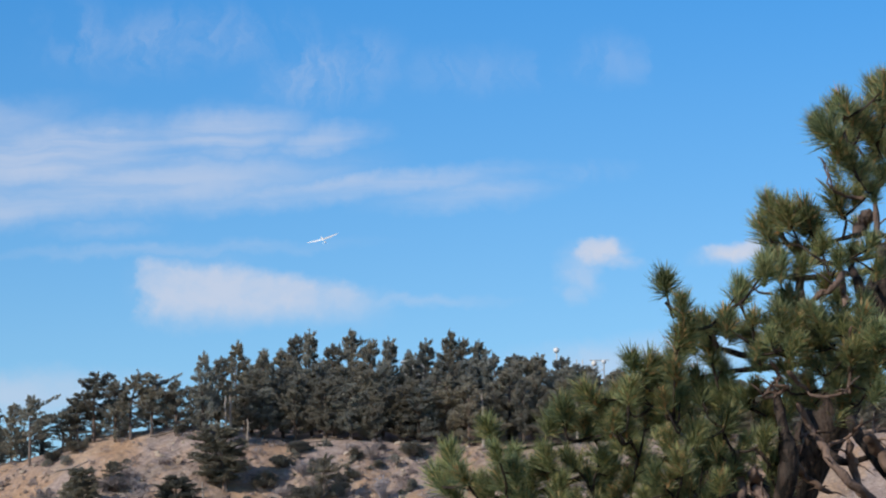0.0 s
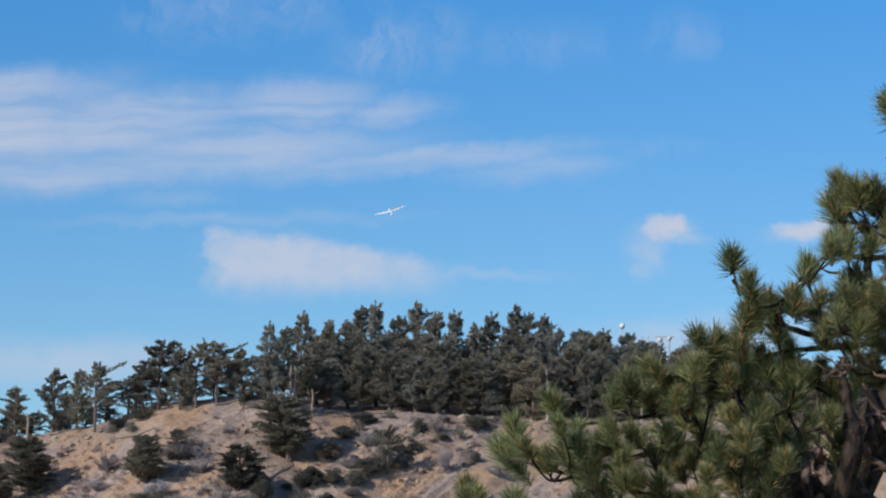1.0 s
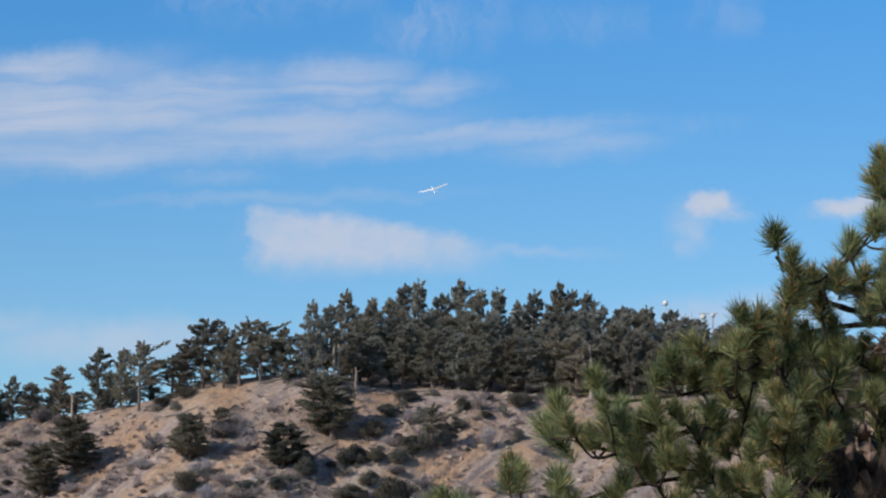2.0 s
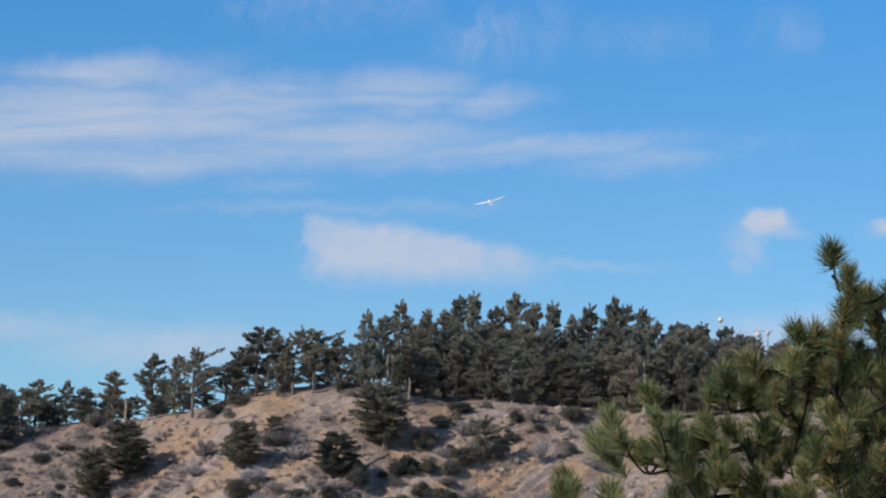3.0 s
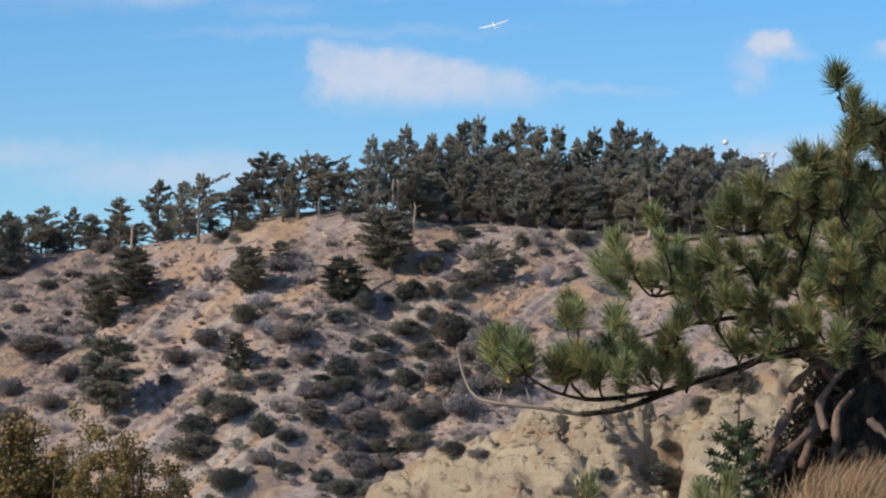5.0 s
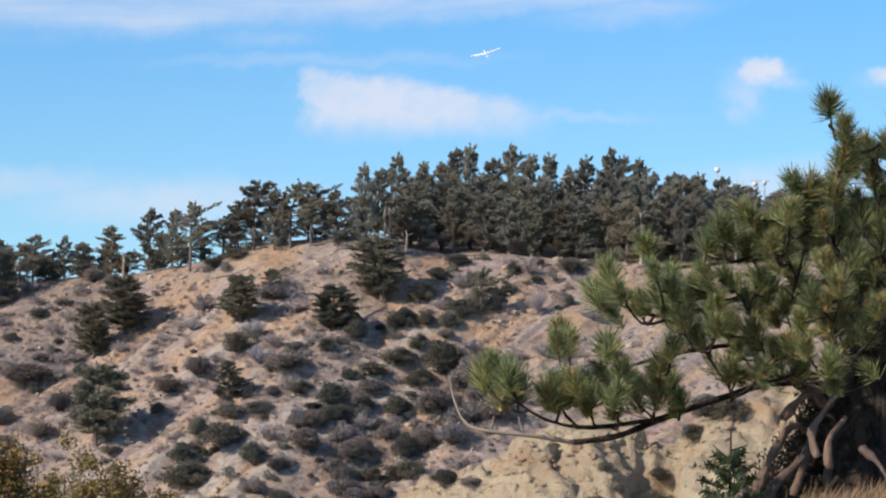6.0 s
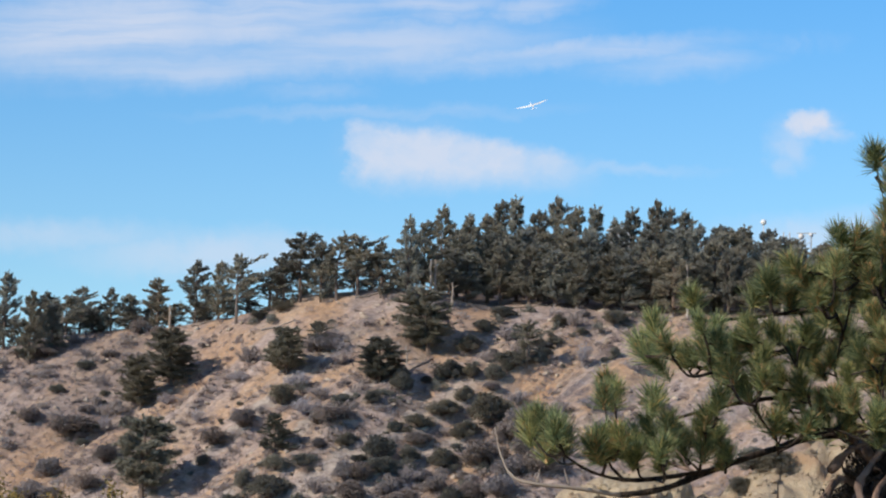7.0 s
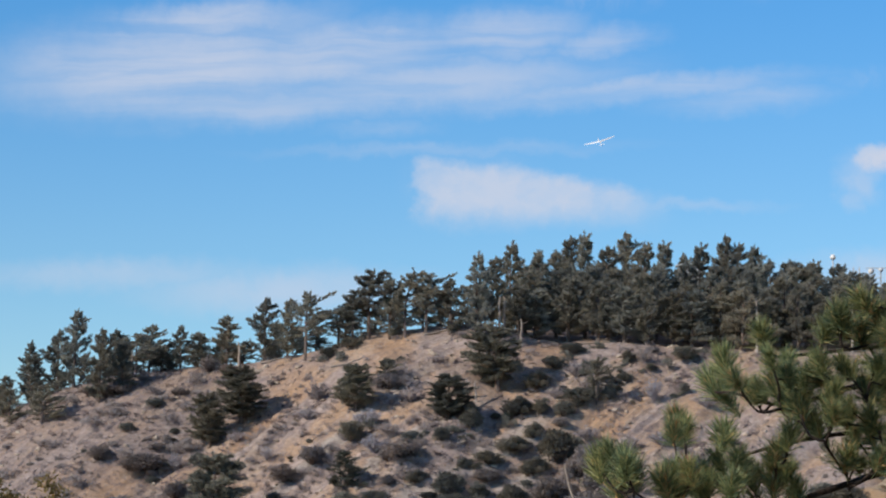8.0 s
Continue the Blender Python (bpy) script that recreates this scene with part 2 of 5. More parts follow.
def hill_colour(g):
    p = place(g)
    across, down = g.vec("DOT_PRODUCT", p, (0.872, -0.49, 0)), g.vec("DOT_PRODUCT", p, (0.49, 0.872, 0))
    wander = g.sum("MULTIPLY_ADD", g.noise(p, 0.16, 4.0, 0.6), 7.0, -3.5)
    across = g.sum("ADD", across, wander)
    along = g.node("ShaderNodeCombineXYZ", [g.sum("MULTIPLY", across, 0.13), g.sum("MULTIPLY", down, 0.022), 0.0]).outputs[0]
    rills = g.node("ShaderNodeCombineXYZ", [g.sum("MULTIPLY", across, 0.55), g.sum("MULTIPLY", down, 0.07), 3.0]).outputs[0]
    streak = g.range(g.noise(along, 1.0, 5.0, 0.6), 0.42, 0.56)
    patch = g.range(g.noise(p, 0.09, 5.0, 0.6), 0.45, 0.60)
    ochre = g.mix(patch, (0.480, 0.325, 0.215), (0.450, 0.338, 0.252))
    grey = g.mix(g.range(g.noise(p, 0.5, 5.0, 0.65), 0.4, 0.6), (0.345, 0.285, 0.272), (0.470, 0.400, 0.380))
    base = g.mix(g.sum("MULTIPLY", streak, 0.70), ochre, grey)
    # the stony western shoulder
    west = g.range(g.sum("ADD", g.node("ShaderNodeSeparateXYZ", [p]).outputs[0], wander), -56.0, -74.0)
    base = g.mix(g.sum("MULTIPLY", west, 0.45), base, (0.285, 0.232, 0.212))
    # pale gravel slides: how far across the fall line, half width
    slides = None
    for at, half in ((-230.3, 3.6), (-223.8, 2.0), (-212.0, 1.4), (-241.0, 1.4), (-252.0, 1.6)):
        off_by = g.sum("ABSOLUTE", g.sum("SUBTRACT", across, at))
        one = g.range(off_by, half, half * 0.45)
        slides = one if slides is None else g.sum("MAXIMUM", slides, one)
    slides = g.sum("MULTIPLY", slides, g.sum("MULTIPLY", g.range(down, 394.0, 382.0), g.range(g.noise(rills, 1.0, 4.0, 0.6), 0.26, 0.46)))
    base = g.mix(g.sum("MULTIPLY", slides, 0.80), base, (0.460, 0.408, 0.362))
    # dark litter caught in the rills
    litter = g.range(g.noise(rills, 1.0, 6.0, 0.70, 0.3), 0.50, 0.60)
    base = g.mix(g.sum("MULTIPLY", litter, 0.50), base, (0.265, 0.215, 0.208))
    # bare rust-coloured earth: place and radius
    bare = None
    for x, y, r in ((-1.0, 451.0, 5.0), (-9.0, 479.0, 6.0), (-75.0, 436.0, 7.0), (-55.0, 455.0, 6.0), (5.5, 466.0, 4.0), (-50.0, 466.0, 7.0), (-34.0, 470.0, 5.0)):
        d = g.vec("LENGTH", g.vec("MULTIPLY", g.vec("SUBTRACT", p, (x, y, 0)), (1.0, 0.55, 0.0)))
        one = g.range(g.sum("ADD", d, g.sum("MULTIPLY", wander, 0.9)), r, r * 0.3)
        bare = one if bare is None else g.sum("MAXIMUM", bare, one)
    base = g.mix(g.sum("MULTIPLY", bare, 0.65), base, (0.450, 0.285, 0.170))
    # small brush, twigs and droppings of stone, drawn out down the slope
    specks = g.node("ShaderNodeCombineXYZ", [g.sum("MULTIPLY", across, 1.5), g.sum("MULTIPLY", down, 0.42), 9.0]).outputs[0]
    specks = g.noise(specks, 1.0, 5.0, 0.72, 0.2)
    base = g.mix(g.range(specks, 0.53, 0.62, 0.0, 0.62), base, (0.200, 0.160, 0.158))
    base = g.mix(g.range(specks, 0.44, 0.36, 0.0, 0.50), base, (0.500, 0.440, 0.395))
    shade = g.range(g.noise(p, 1.4, 6.0, 0.7), 0.3, 0.7, 0.74, 1.24, "LINEAR")
    base = g.mix(1.0, base, g.node("ShaderNodeCombineColor", [shade, shade, shade]).outputs[0], "MULTIPLY")
    grit = g.range(g.noise(p, 3.2, 4.0, 0.75), 0.56, 0.68)
    return g.mix(g.sum("MULTIPLY", grit, 0.45), base, (0.42, 0.375, 0.335))


def spur_colour(g):
    p = place(g)
    along = g.node("ShaderNodeMapping", {"Vector": p, "Rotation": (0, 0, radians(-12)), "Scale": (0.35, 0.25, 1.6)}).outputs[0]
    layer = g.range(g.noise(along, 1.0, 6.0, 0.65, 0.5), 0.40, 0.62)
    base = g.mix(layer, (0.540, 0.448, 0.318), (0.440, 0.342, 0.245))
    base = g.mix(g.range(g.noise(p, 0.3, 4.0, 0.6), 0.50, 0.64, 0.0, 0.75), base, (0.40, 0.325, 0.245))
    rust = g.range(g.noise(p, 0.45, 4.0, 0.6, 0.4), 0.56, 0.66)
    base = g.mix(g.sum("MULTIPLY", rust, 0.6), base, (0.46, 0.285, 0.165))
    base = g.mix(g.range(g.noise(p, 2.6, 5.0, 0.7), 0.58, 0.72, 0.0, 0.7), base, (0.25, 0.185, 0.125))
    return g.mix(g.range(g.noise(p, 9.0, 3.0, 0.7), 0.58, 0.70, 0.0, 0.6), base, (0.56, 0.47, 0.32))


def soil_colour(g):
    p = place(g)
    base = g.mix(g.noise(p, 1.2, 5.0, 0.65), (0.30, 0.21, 0.12), (0.44, 0.33, 0.19))
    return g.mix(g.range(g.noise(p, 14.0, 4.0, 0.7), 0.5, 0.7), base, (0.22, 0.16, 0.10))


def two_tones(a, b, scale=1.0, spread=0.35, yellow=None):
    """A colour that goes from a to b by noise, differing from piece to piece and from thing to thing."""
    def build(g):
        p = place(g)
        island = g.node("ShaderNodeNewGeometry").outputs["Random Per Island"]
        thing = g.node("ShaderNodeObjectInfo").outputs["Random"]
        f = g.sum("ADD", g.sum("MULTIPLY", g.noise(p, scale, 4.0, 0.6), 1 - spread), g.sum("MULTIPLY", island, spread))
        base = g.mix(g.range(f, 0.25, 0.75), a, b)
        k = g.range(thing, 0.0, 1.0, 0.70, 1.22, "LINEAR")
        hue = g.sum("FRACT", g.sum("MULTIPLY", thing, 7.31))
        warm, cool = g.range(hue, 0.0, 1.0, 0.94, 1.06, "LINEAR"), g.range(hue, 0.0, 1.0, 1.08, 0.93, "LINEAR")
        base = g.mix(1.0, base, g.node("ShaderNodeCombineColor", [g.sum("MULTIPLY", k, warm), k, g.sum("MULTIPLY", k, cool)]).outputs[0], "MULTIPLY")
        if yellow:
            base = g.mix(g.range(island, 1 - yellow[1], 1.0, 0.0, 1.0, "LINEAR"), base, yellow[0])
        return base
    return build


def leafy(name, build, through=0.25, rough=0.55):
    """Thin leaves and needles: part of the light goes through them."""
    m = bpy.data.materials.new(name)
    m.use_nodes = True
    g = Graph(m.node_tree)
    colour = build(g)
    front = g.node("ShaderNodeBsdfPrincipled", {"Base Color": colour, "Roughness": rough, "Specular IOR Level": 0.45 if rough < 0.4 else 0.2}).outputs[0]
    back = g.node("ShaderNodeBsdfTranslucent", {"Color": colour}).outputs[0]
    g.node("ShaderNodeOutputMaterial", [g.node("ShaderNodeMixShader", [through, front, back]).outputs[0]])
    return m


def rough_bump(scale, distance):
    def bump(g):
        p = place(g)
        return g.sum("ADD", g.noise(p, scale, 6.0, 0.7), g.sum("MULTIPLY", g.noise(p, scale * 6, 4.0, 0.7), 0.35)), distance
    return bump


def bark_bump(g):
    p = g.node("ShaderNodeMapping", {"Vector": place(g), "Scale": (16, 16, 4)}).outputs[0]
    return g.noise(p, 1.0, 5.0, 0.7, 0.6), 0.07


HILL = material("dry_hillside", hill_colour, 0.95, rough_bump(0.8, 0.5), 0.1)
SPUR = material("eroded_sandstone", spur_colour, 0.95, rough_bump(2.2, 0.40), 0.1)
SOIL = material("dry_soil", soil_colour, 0.95, rough_bump(5.0, 0.06), 0.1)
FAR_NEEDLES = leafy("far_pine_needles", two_tones((0.190, 0.194, 0.172), (0.395, 0.378, 0.312), 0.5, 0.3), 0.40)
SLOPE_NEEDLES = leafy("open_slope_pine_needles", two_tones((0.165, 0.166, 0.134), (0.330, 0.306, 0.238), 0.5, 0.3), 0.38)
GREY_NEEDLES = leafy("grey_pine_needles", two_tones((0.13, 0.13, 0.10), (0.20, 0.195, 0.15), 0.6, 0.3), 0.35)
FAR_BARK = material("far_pine_bark", two_tones((0.11, 0.082, 0.07), (0.20, 0.155, 0.13), 1.5, 0.3), 0.9)
DEAD_WOOD = material("weathered_dead_wood", two_tones((0.26, 0.215, 0.185), (0.40, 0.345, 0.30), 2.0, 0.4), 0.9)
SHRUB_LEAVES = leafy("chaparral_leaves", two_tones((0.165, 0.160, 0.130), (0.285, 0.266, 0.218), 0.8, 0.25), 0.32)
# thicket leaves near black: the shade under the pine is in the colour
SHADED_THICKET_LEAVES = leafy("shade_dark_thicket_leaves", two_tones((0.018, 0.015, 0.013), (0.045, 0.037, 0.030), 3.0, 0.4), 0.1)
OLIVE_LEAVES = leafy("olive_chaparral_leaves", two_tones((0.260, 0.225, 0.210), (0.390, 0.340, 0.315), 0.8, 0.25), 0.32)
GREY_TWIGS = leafy("bare_grey_twigs", two_tones((0.30, 0.27, 0.275), (0.50, 0.455, 0.455), 0.7, 0.3), 0.25, 0.9)
LILAC_TWIGS = leafy("lilac_dry_twigs", two_tones((0.230, 0.195, 0.200), (0.400, 0.350, 0.350), 0.7, 0.4), 0.2, 0.9)
RUSSET_TWIGS = leafy("russet_dry_twigs", two_tones((0.17, 0.125, 0.118), (0.28, 0.215, 0.20), 0.7, 0.3), 0.15, 0.9)
STONE = material("pale_stone", two_tones((0.28, 0.23, 0.19), (0.44, 0.38, 0.32), 0.7, 0.7), 0.9)
CREAM_STONE = material("cream_sandstone", two_tones((0.22, 0.165, 0.11), (0.38, 0.30, 0.205), 1.5, 0.7), 0.9)
NEEDLES = leafy("pine_needles", two_tones((0.118, 0.160, 0.080), (0.405, 0.436, 0.210), 2.0, 0.65, ((0.66, 0.46, 0.20), 0.10)), 0.38, 0.40)
BUD = material("pine_bud", two_tones((0.50, 0.26, 0.11), (0.66, 0.40, 0.20), 20.0, 0.4), 0.7)


# furrowed bark, toned nearly black to carry the shade under the crown
def shaded_bark_colour(g):
    p = place(g)
    plates = g.node("ShaderNodeMapping", {"Vector": p, "Scale": (14, 14, 3.2)}).outputs[0]
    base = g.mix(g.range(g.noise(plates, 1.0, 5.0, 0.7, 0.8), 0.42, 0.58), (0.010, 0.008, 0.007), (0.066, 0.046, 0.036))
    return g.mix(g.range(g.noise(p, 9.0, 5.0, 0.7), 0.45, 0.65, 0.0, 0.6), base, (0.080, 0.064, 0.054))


SHADED_BARK = material("shaded_pine_bark", shaded_bark_colour, 0.9, bark_bump)
OLD_WOOD = material("gnarled_grey_wood", two_tones((0.10, 0.068, 0.055), (0.26, 0.185, 0.15), 7.0, 0.2), 0.9, bark_bump)
FIR_LEAVES = leafy("young_fir_needles", two_tones((0.085, 0.125, 0.070), (0.150, 0.190, 0.105), 3.0, 0.6), 0.25)
OAK_LEAVES = leafy("yellowing_oak_leaves", two_tones((0.130, 0.108, 0.046), (0.360, 0.262, 0.094), 1.6, 0.45, ((0.40, 0.23, 0.09), 0.14)), 0.36)
STRAW = leafy("dry_grass", two_tones((0.33, 0.205, 0.115), (0.52, 0.345, 0.195), 2.0, 0.7), 0.35, 0.6)
WHITE_PAINT = material("white_paint", two_tones((0.78, 0.78, 0.76), (0.84, 0.84, 0.83), 3.0, 0.1), 0.4, None, 0.5)
GALVANISED = material("galvanised_steel", two_tones((0.42, 0.43, 0.44), (0.56, 0.57, 0.58), 2.0, 0.3), 0.5, None, 0.5)
ROOFING = material("pale_roofing", two_tones((0.40, 0.44, 0.48), (0.50, 0.54, 0.57), 0.6, 0.2), 0.5)


# ---- mesh helpers ----
class Build:
    """Collects vertices and faces for one mesh."""

    def __init__(self):
        self.v, self.f = [], []

    def poly(self, *points):
        n = len(self.v)
        self.v.extend(tuple(p) for p in points)
        self.f.append(tuple(range(n, n + len(points))))

    def tube(self, points, radii, sides=6, rng=None, wobble=0.0, cap=True):
        pts = [Vector(p) for p in points]
        n0, up = len(self.v), None
        for i, p in enumerate(pts):
            way = (pts[min(i + 1, len(pts) - 1)] - pts[max(i - 1, 0)]).normalized()
            if up is None:
                up = way.orthogonal().normalized()
            else:
                up = (up - way * up.dot(way)).normalized()
            side = way.cross(up)
            for k in range(sides):
                a = 2 * math.pi * k / sides
                r = radii[i] * (1 + (rng.uniform(-wobble, wobble) if rng else 0))
                self.v.append(tuple(p + (up * math.cos(a) + side * math.sin(a)) * r))
        for i in range(len(pts) - 1):
            for k in range(sides):
                a, b = n0 + i * sides + k, n0 + i * sides + (k + 1) % sides
                self.f.append((a, b, b + sides, a + sides))
        if cap:
            self.f.append(tuple(n0 + (len(pts) - 1) * sides + k for k in range(sides)))
            self.f.append(tuple(n0 + k for k in reversed(range(sides))))

    def stone(self, centre, size, rng, flat=0.7):
        """A low, cornered stone of 20 faces."""
        t = (1 + 5 ** 0.5) / 2
        raw = [(-1, t, 0), (1, t, 0), (-1, -t, 0), (1, -t, 0), (0, -1, t), (0, 1, t), (0, -1, -t), (0, 1, -t), (t, 0, -1), (t, 0, 1), (-t, 0, -1), (-t, 0, 1)]
        tri = [(0, 11, 5), (0, 5, 1), (0, 1, 7), (0, 7, 10), (0, 10, 11), (1, 5, 9), (5, 11, 4), (11, 10, 2), (10, 7, 6), (7, 1, 8),
               (3, 9, 4), (3, 4, 2), (3, 2, 6), (3, 6, 8), (3, 8, 9), (4, 9, 5), (2, 4, 11), (6, 2, 10), (8, 6, 7), (9, 8, 1)]
        turn = Euler((rng.uniform(-0.4, 0.4), rng.uniform(-0.4, 0.4), rng.uniform(0, 6.3))).to_matrix()
        sx, sy, sz = size * rng.uniform(0.7, 1.3), size * rng.uniform(0.7, 1.3), size * flat * rng.uniform(0.7, 1.2)
        n = len(self.v)
        for x, y, z in raw:
            k = rng.uniform(0.36, 0.62)
            self.v.append(tuple(Vector(centre) + turn @ Vector((x * sx * k, y * sy * k, z * sz * k))))
        self.f.extend(tuple(n + i for i in face) for face in tri)

    def mesh(self, name, smooth_faces=False):
        me = bpy.data.meshes.new(name)
        me.from_pydata(self.v, [], self.f)
        if smooth_faces:
            me.shade_smooth()
        return me


def part(name, build, mat, parent, label="", smooth_faces=False):
    """Links what build holds as one mesh under a thing or a part."""
    me = build.mesh(name, smooth_faces)
    me.materials.append(mat)
    ob = new(name, me)
    ob.parent = parent
    return tagged(ob, label)


def on_land(x, y, sink=0.0):
    return Vector((x, y, float(land(x, y)) - sink))


def stand(x, y, turn=0.0, size=(1, 1, 1), sink=0.1):
    return Matrix.Translation(on_land(x, y, sink)) @ Matrix.Rotation(turn, 4, "Z") @ Matrix.Diagonal((*size, 1))


# ---- the ground, one sheet to the horizon ----
def spaced(*runs):
    """Coordinates from runs of (start, end, step)."""
    out = [np.arange(a, b, s) for a, b, s in runs]
    return np.unique(np.round(np.concatenate(out + [[runs[-1][1]]]), 4))


gx = spaced((-4600, -600, 250), (-600, -120, 20), (-120, -14, 0.45), (-14, -4, 0.3), (-4, 10, 0.09), (10, 24, 0.3), (24, 112, 0.6), (112, 600, 20), (600, 4600, 250))
gy = spaced((-600, -20, 40), (-20, 6, 1.5), (6, 30, 0.35), (30, 74, 1.5), (74, 82, 0.3), (82, 91.5, 0.09), (91.5, 96, 0.4), (96, 150, 3), (150, 370, 8), (370, 492, 0.48), (492, 560, 2), (560, 760, 12), (760, 4700, 160))
mx, my = np.meshgrid(gx, gy)
mz = land(mx, my)
ground_mesh = bpy.data.meshes.new("ground")
nx, ny = len(gx), len(gy)
cell = (np.arange(ny - 1)[:, None] * nx + np.arange(nx - 1)[None, :]).ravel()
ground_mesh.from_pydata(np.stack([mx.ravel(), my.ravel(), mz.ravel()], 1).tolist(), [], np.stack([cell, cell + 1, cell + nx + 1, cell + nx], 1).tolist())
for m in (HILL, SPUR, SOIL):
    ground_mesh.materials.append(m)
mid = (my[:-1, :-1] + my[1:, 1:]).ravel() / 2
ground_mesh.polygons.foreach_set("material_index", np.where(mid < 52, 2, np.where(mid < 160, 1, 0)).astype(np.int32))
ground_mesh.shade_smooth()
tagged(new("ground", ground_mesh), "dry tan hillside of bare earth and grey gravel", "ground", kind="structure")


# ---- far pines on the ridge and the hillside ----
def leaf_cloud(b, rng, centre, radius, flat, count, size):
    """A clump of many small pointed leaves round a centre."""
    for _ in range(count):
        d = Vector((rng.gauss(0, 1), rng.gauss(0, 1), rng.gauss(0, 1))).normalized() * radius * rng.random() ** 0.5
        d.z *= flat
        p = centre + d
        out = (d + Vector((0, 0, 0.35 * radius)) + Vector((rng.gauss(0, 1), rng.gauss(0, 1), rng.gauss(0, 1))) * 0.5 * radius).normalized()
        side = out.cross(Vector((rng.gauss(0, 1), rng.gauss(0, 1), rng.gauss(0, 1)))).normalized()
        s = size * rng.uniform(0.6, 1.3)
        b.poly(p - side * s * 0.32, p + side * s * 0.32, p + out * s)


def pad(b, rng, centre, radius, flat, count, size):
    """A cushion of small leaves that lie roughly along its surface and stick out at the ends."""
    for _ in range(count):
        d = Vector((rng.gauss(0, 1), rng.gauss(0, 1), rng.gauss(0.25, 1))).normalized()
        p = centre + Vector((d.x, d.y, d.z * flat)) * radius * (0.55 + 0.5 * rng.random())
        n = (d + Vector((rng.gauss(0, 1), rng.gauss(0, 1), rng.gauss(0, 1))) * 0.60).normalized()
        across = n.cross(Vector((rng.gauss(0, 1), rng.gauss(0, 1), rng.gauss(0, 1)))).normalized()
        ahead_by = n.cross(across)
        s = size * rng.uniform(0.6, 1.3)
        b.poly(p - across * s * 0.26, p + across * s * 0.26, p + ahead_by * s + (n + Vector((0, 0, 0.3))) * s * 0.70)


def spray(b, rng, start, way, length, radius, count):
    """Needles round the end of a bough: broad at its root, pointed at its tip."""
    a = way.orthogonal().normalized()
    c = way.cross(a)
    for _ in range(count):
        k, turn = rng.random(), rng.uniform(0, 6.283)
        out = a * math.cos(turn) + c * math.sin(turn)
        p = start + way * length * k + out * radius * (1 - k) ** 0.7 * rng.random() ** 0.6
        d = (way * 0.8 + out * 0.75 + Vector((0, 0, 0.25))).normalized() * rng.uniform(0.20, 0.36)
        side = d.cross(out + Vector((rng.gauss(0, 0.7), rng.gauss(0, 0.7), rng.gauss(0, 0.7)))).normalized() * 0.058
        b.poly(p - side, p + side, p + d)


# habit: crown starts at, ends at, limbs, reach, lowest and highest rise of the limbs, pull of the wind
HABITS = {
    "dense": (0.14, 0.93, 120, 2.15, -0.15, 0.55, 0.06), "flagged": (0.38, 0.94, 42, 2.65, -0.05, 0.60, 0.35),
    "rounded": (0.05, 0.92, 66, 2.60, 0.1, 0.85, 0.15), "conical": (0.04, 0.93, 68, 2.60, 0.0, 0.70, 0.15),
}


def outline(shape, k):
    """Reach of the limbs, from the foot of the crown to its top."""
    if shape == "conical":
        return 0.14 + 0.86 * (1 - k) ** 0.70 * min(1.0, 0.70 + 2.0 * k)
    if shape == "flagged":
        return 0.50 + 0.50 * math.sin(math.pi * min(1.0, 0.15 + 0.9 * k))
    if shape == "dense":
        return math.sin(math.pi * (0.12 + 0.80 * k)) ** 0.6
    return (0.60 + 1.3 * k if k < 0.3 else max(0.0, 1 - ((k - 0.3) / 0.74) ** 2.1)) + 0.06


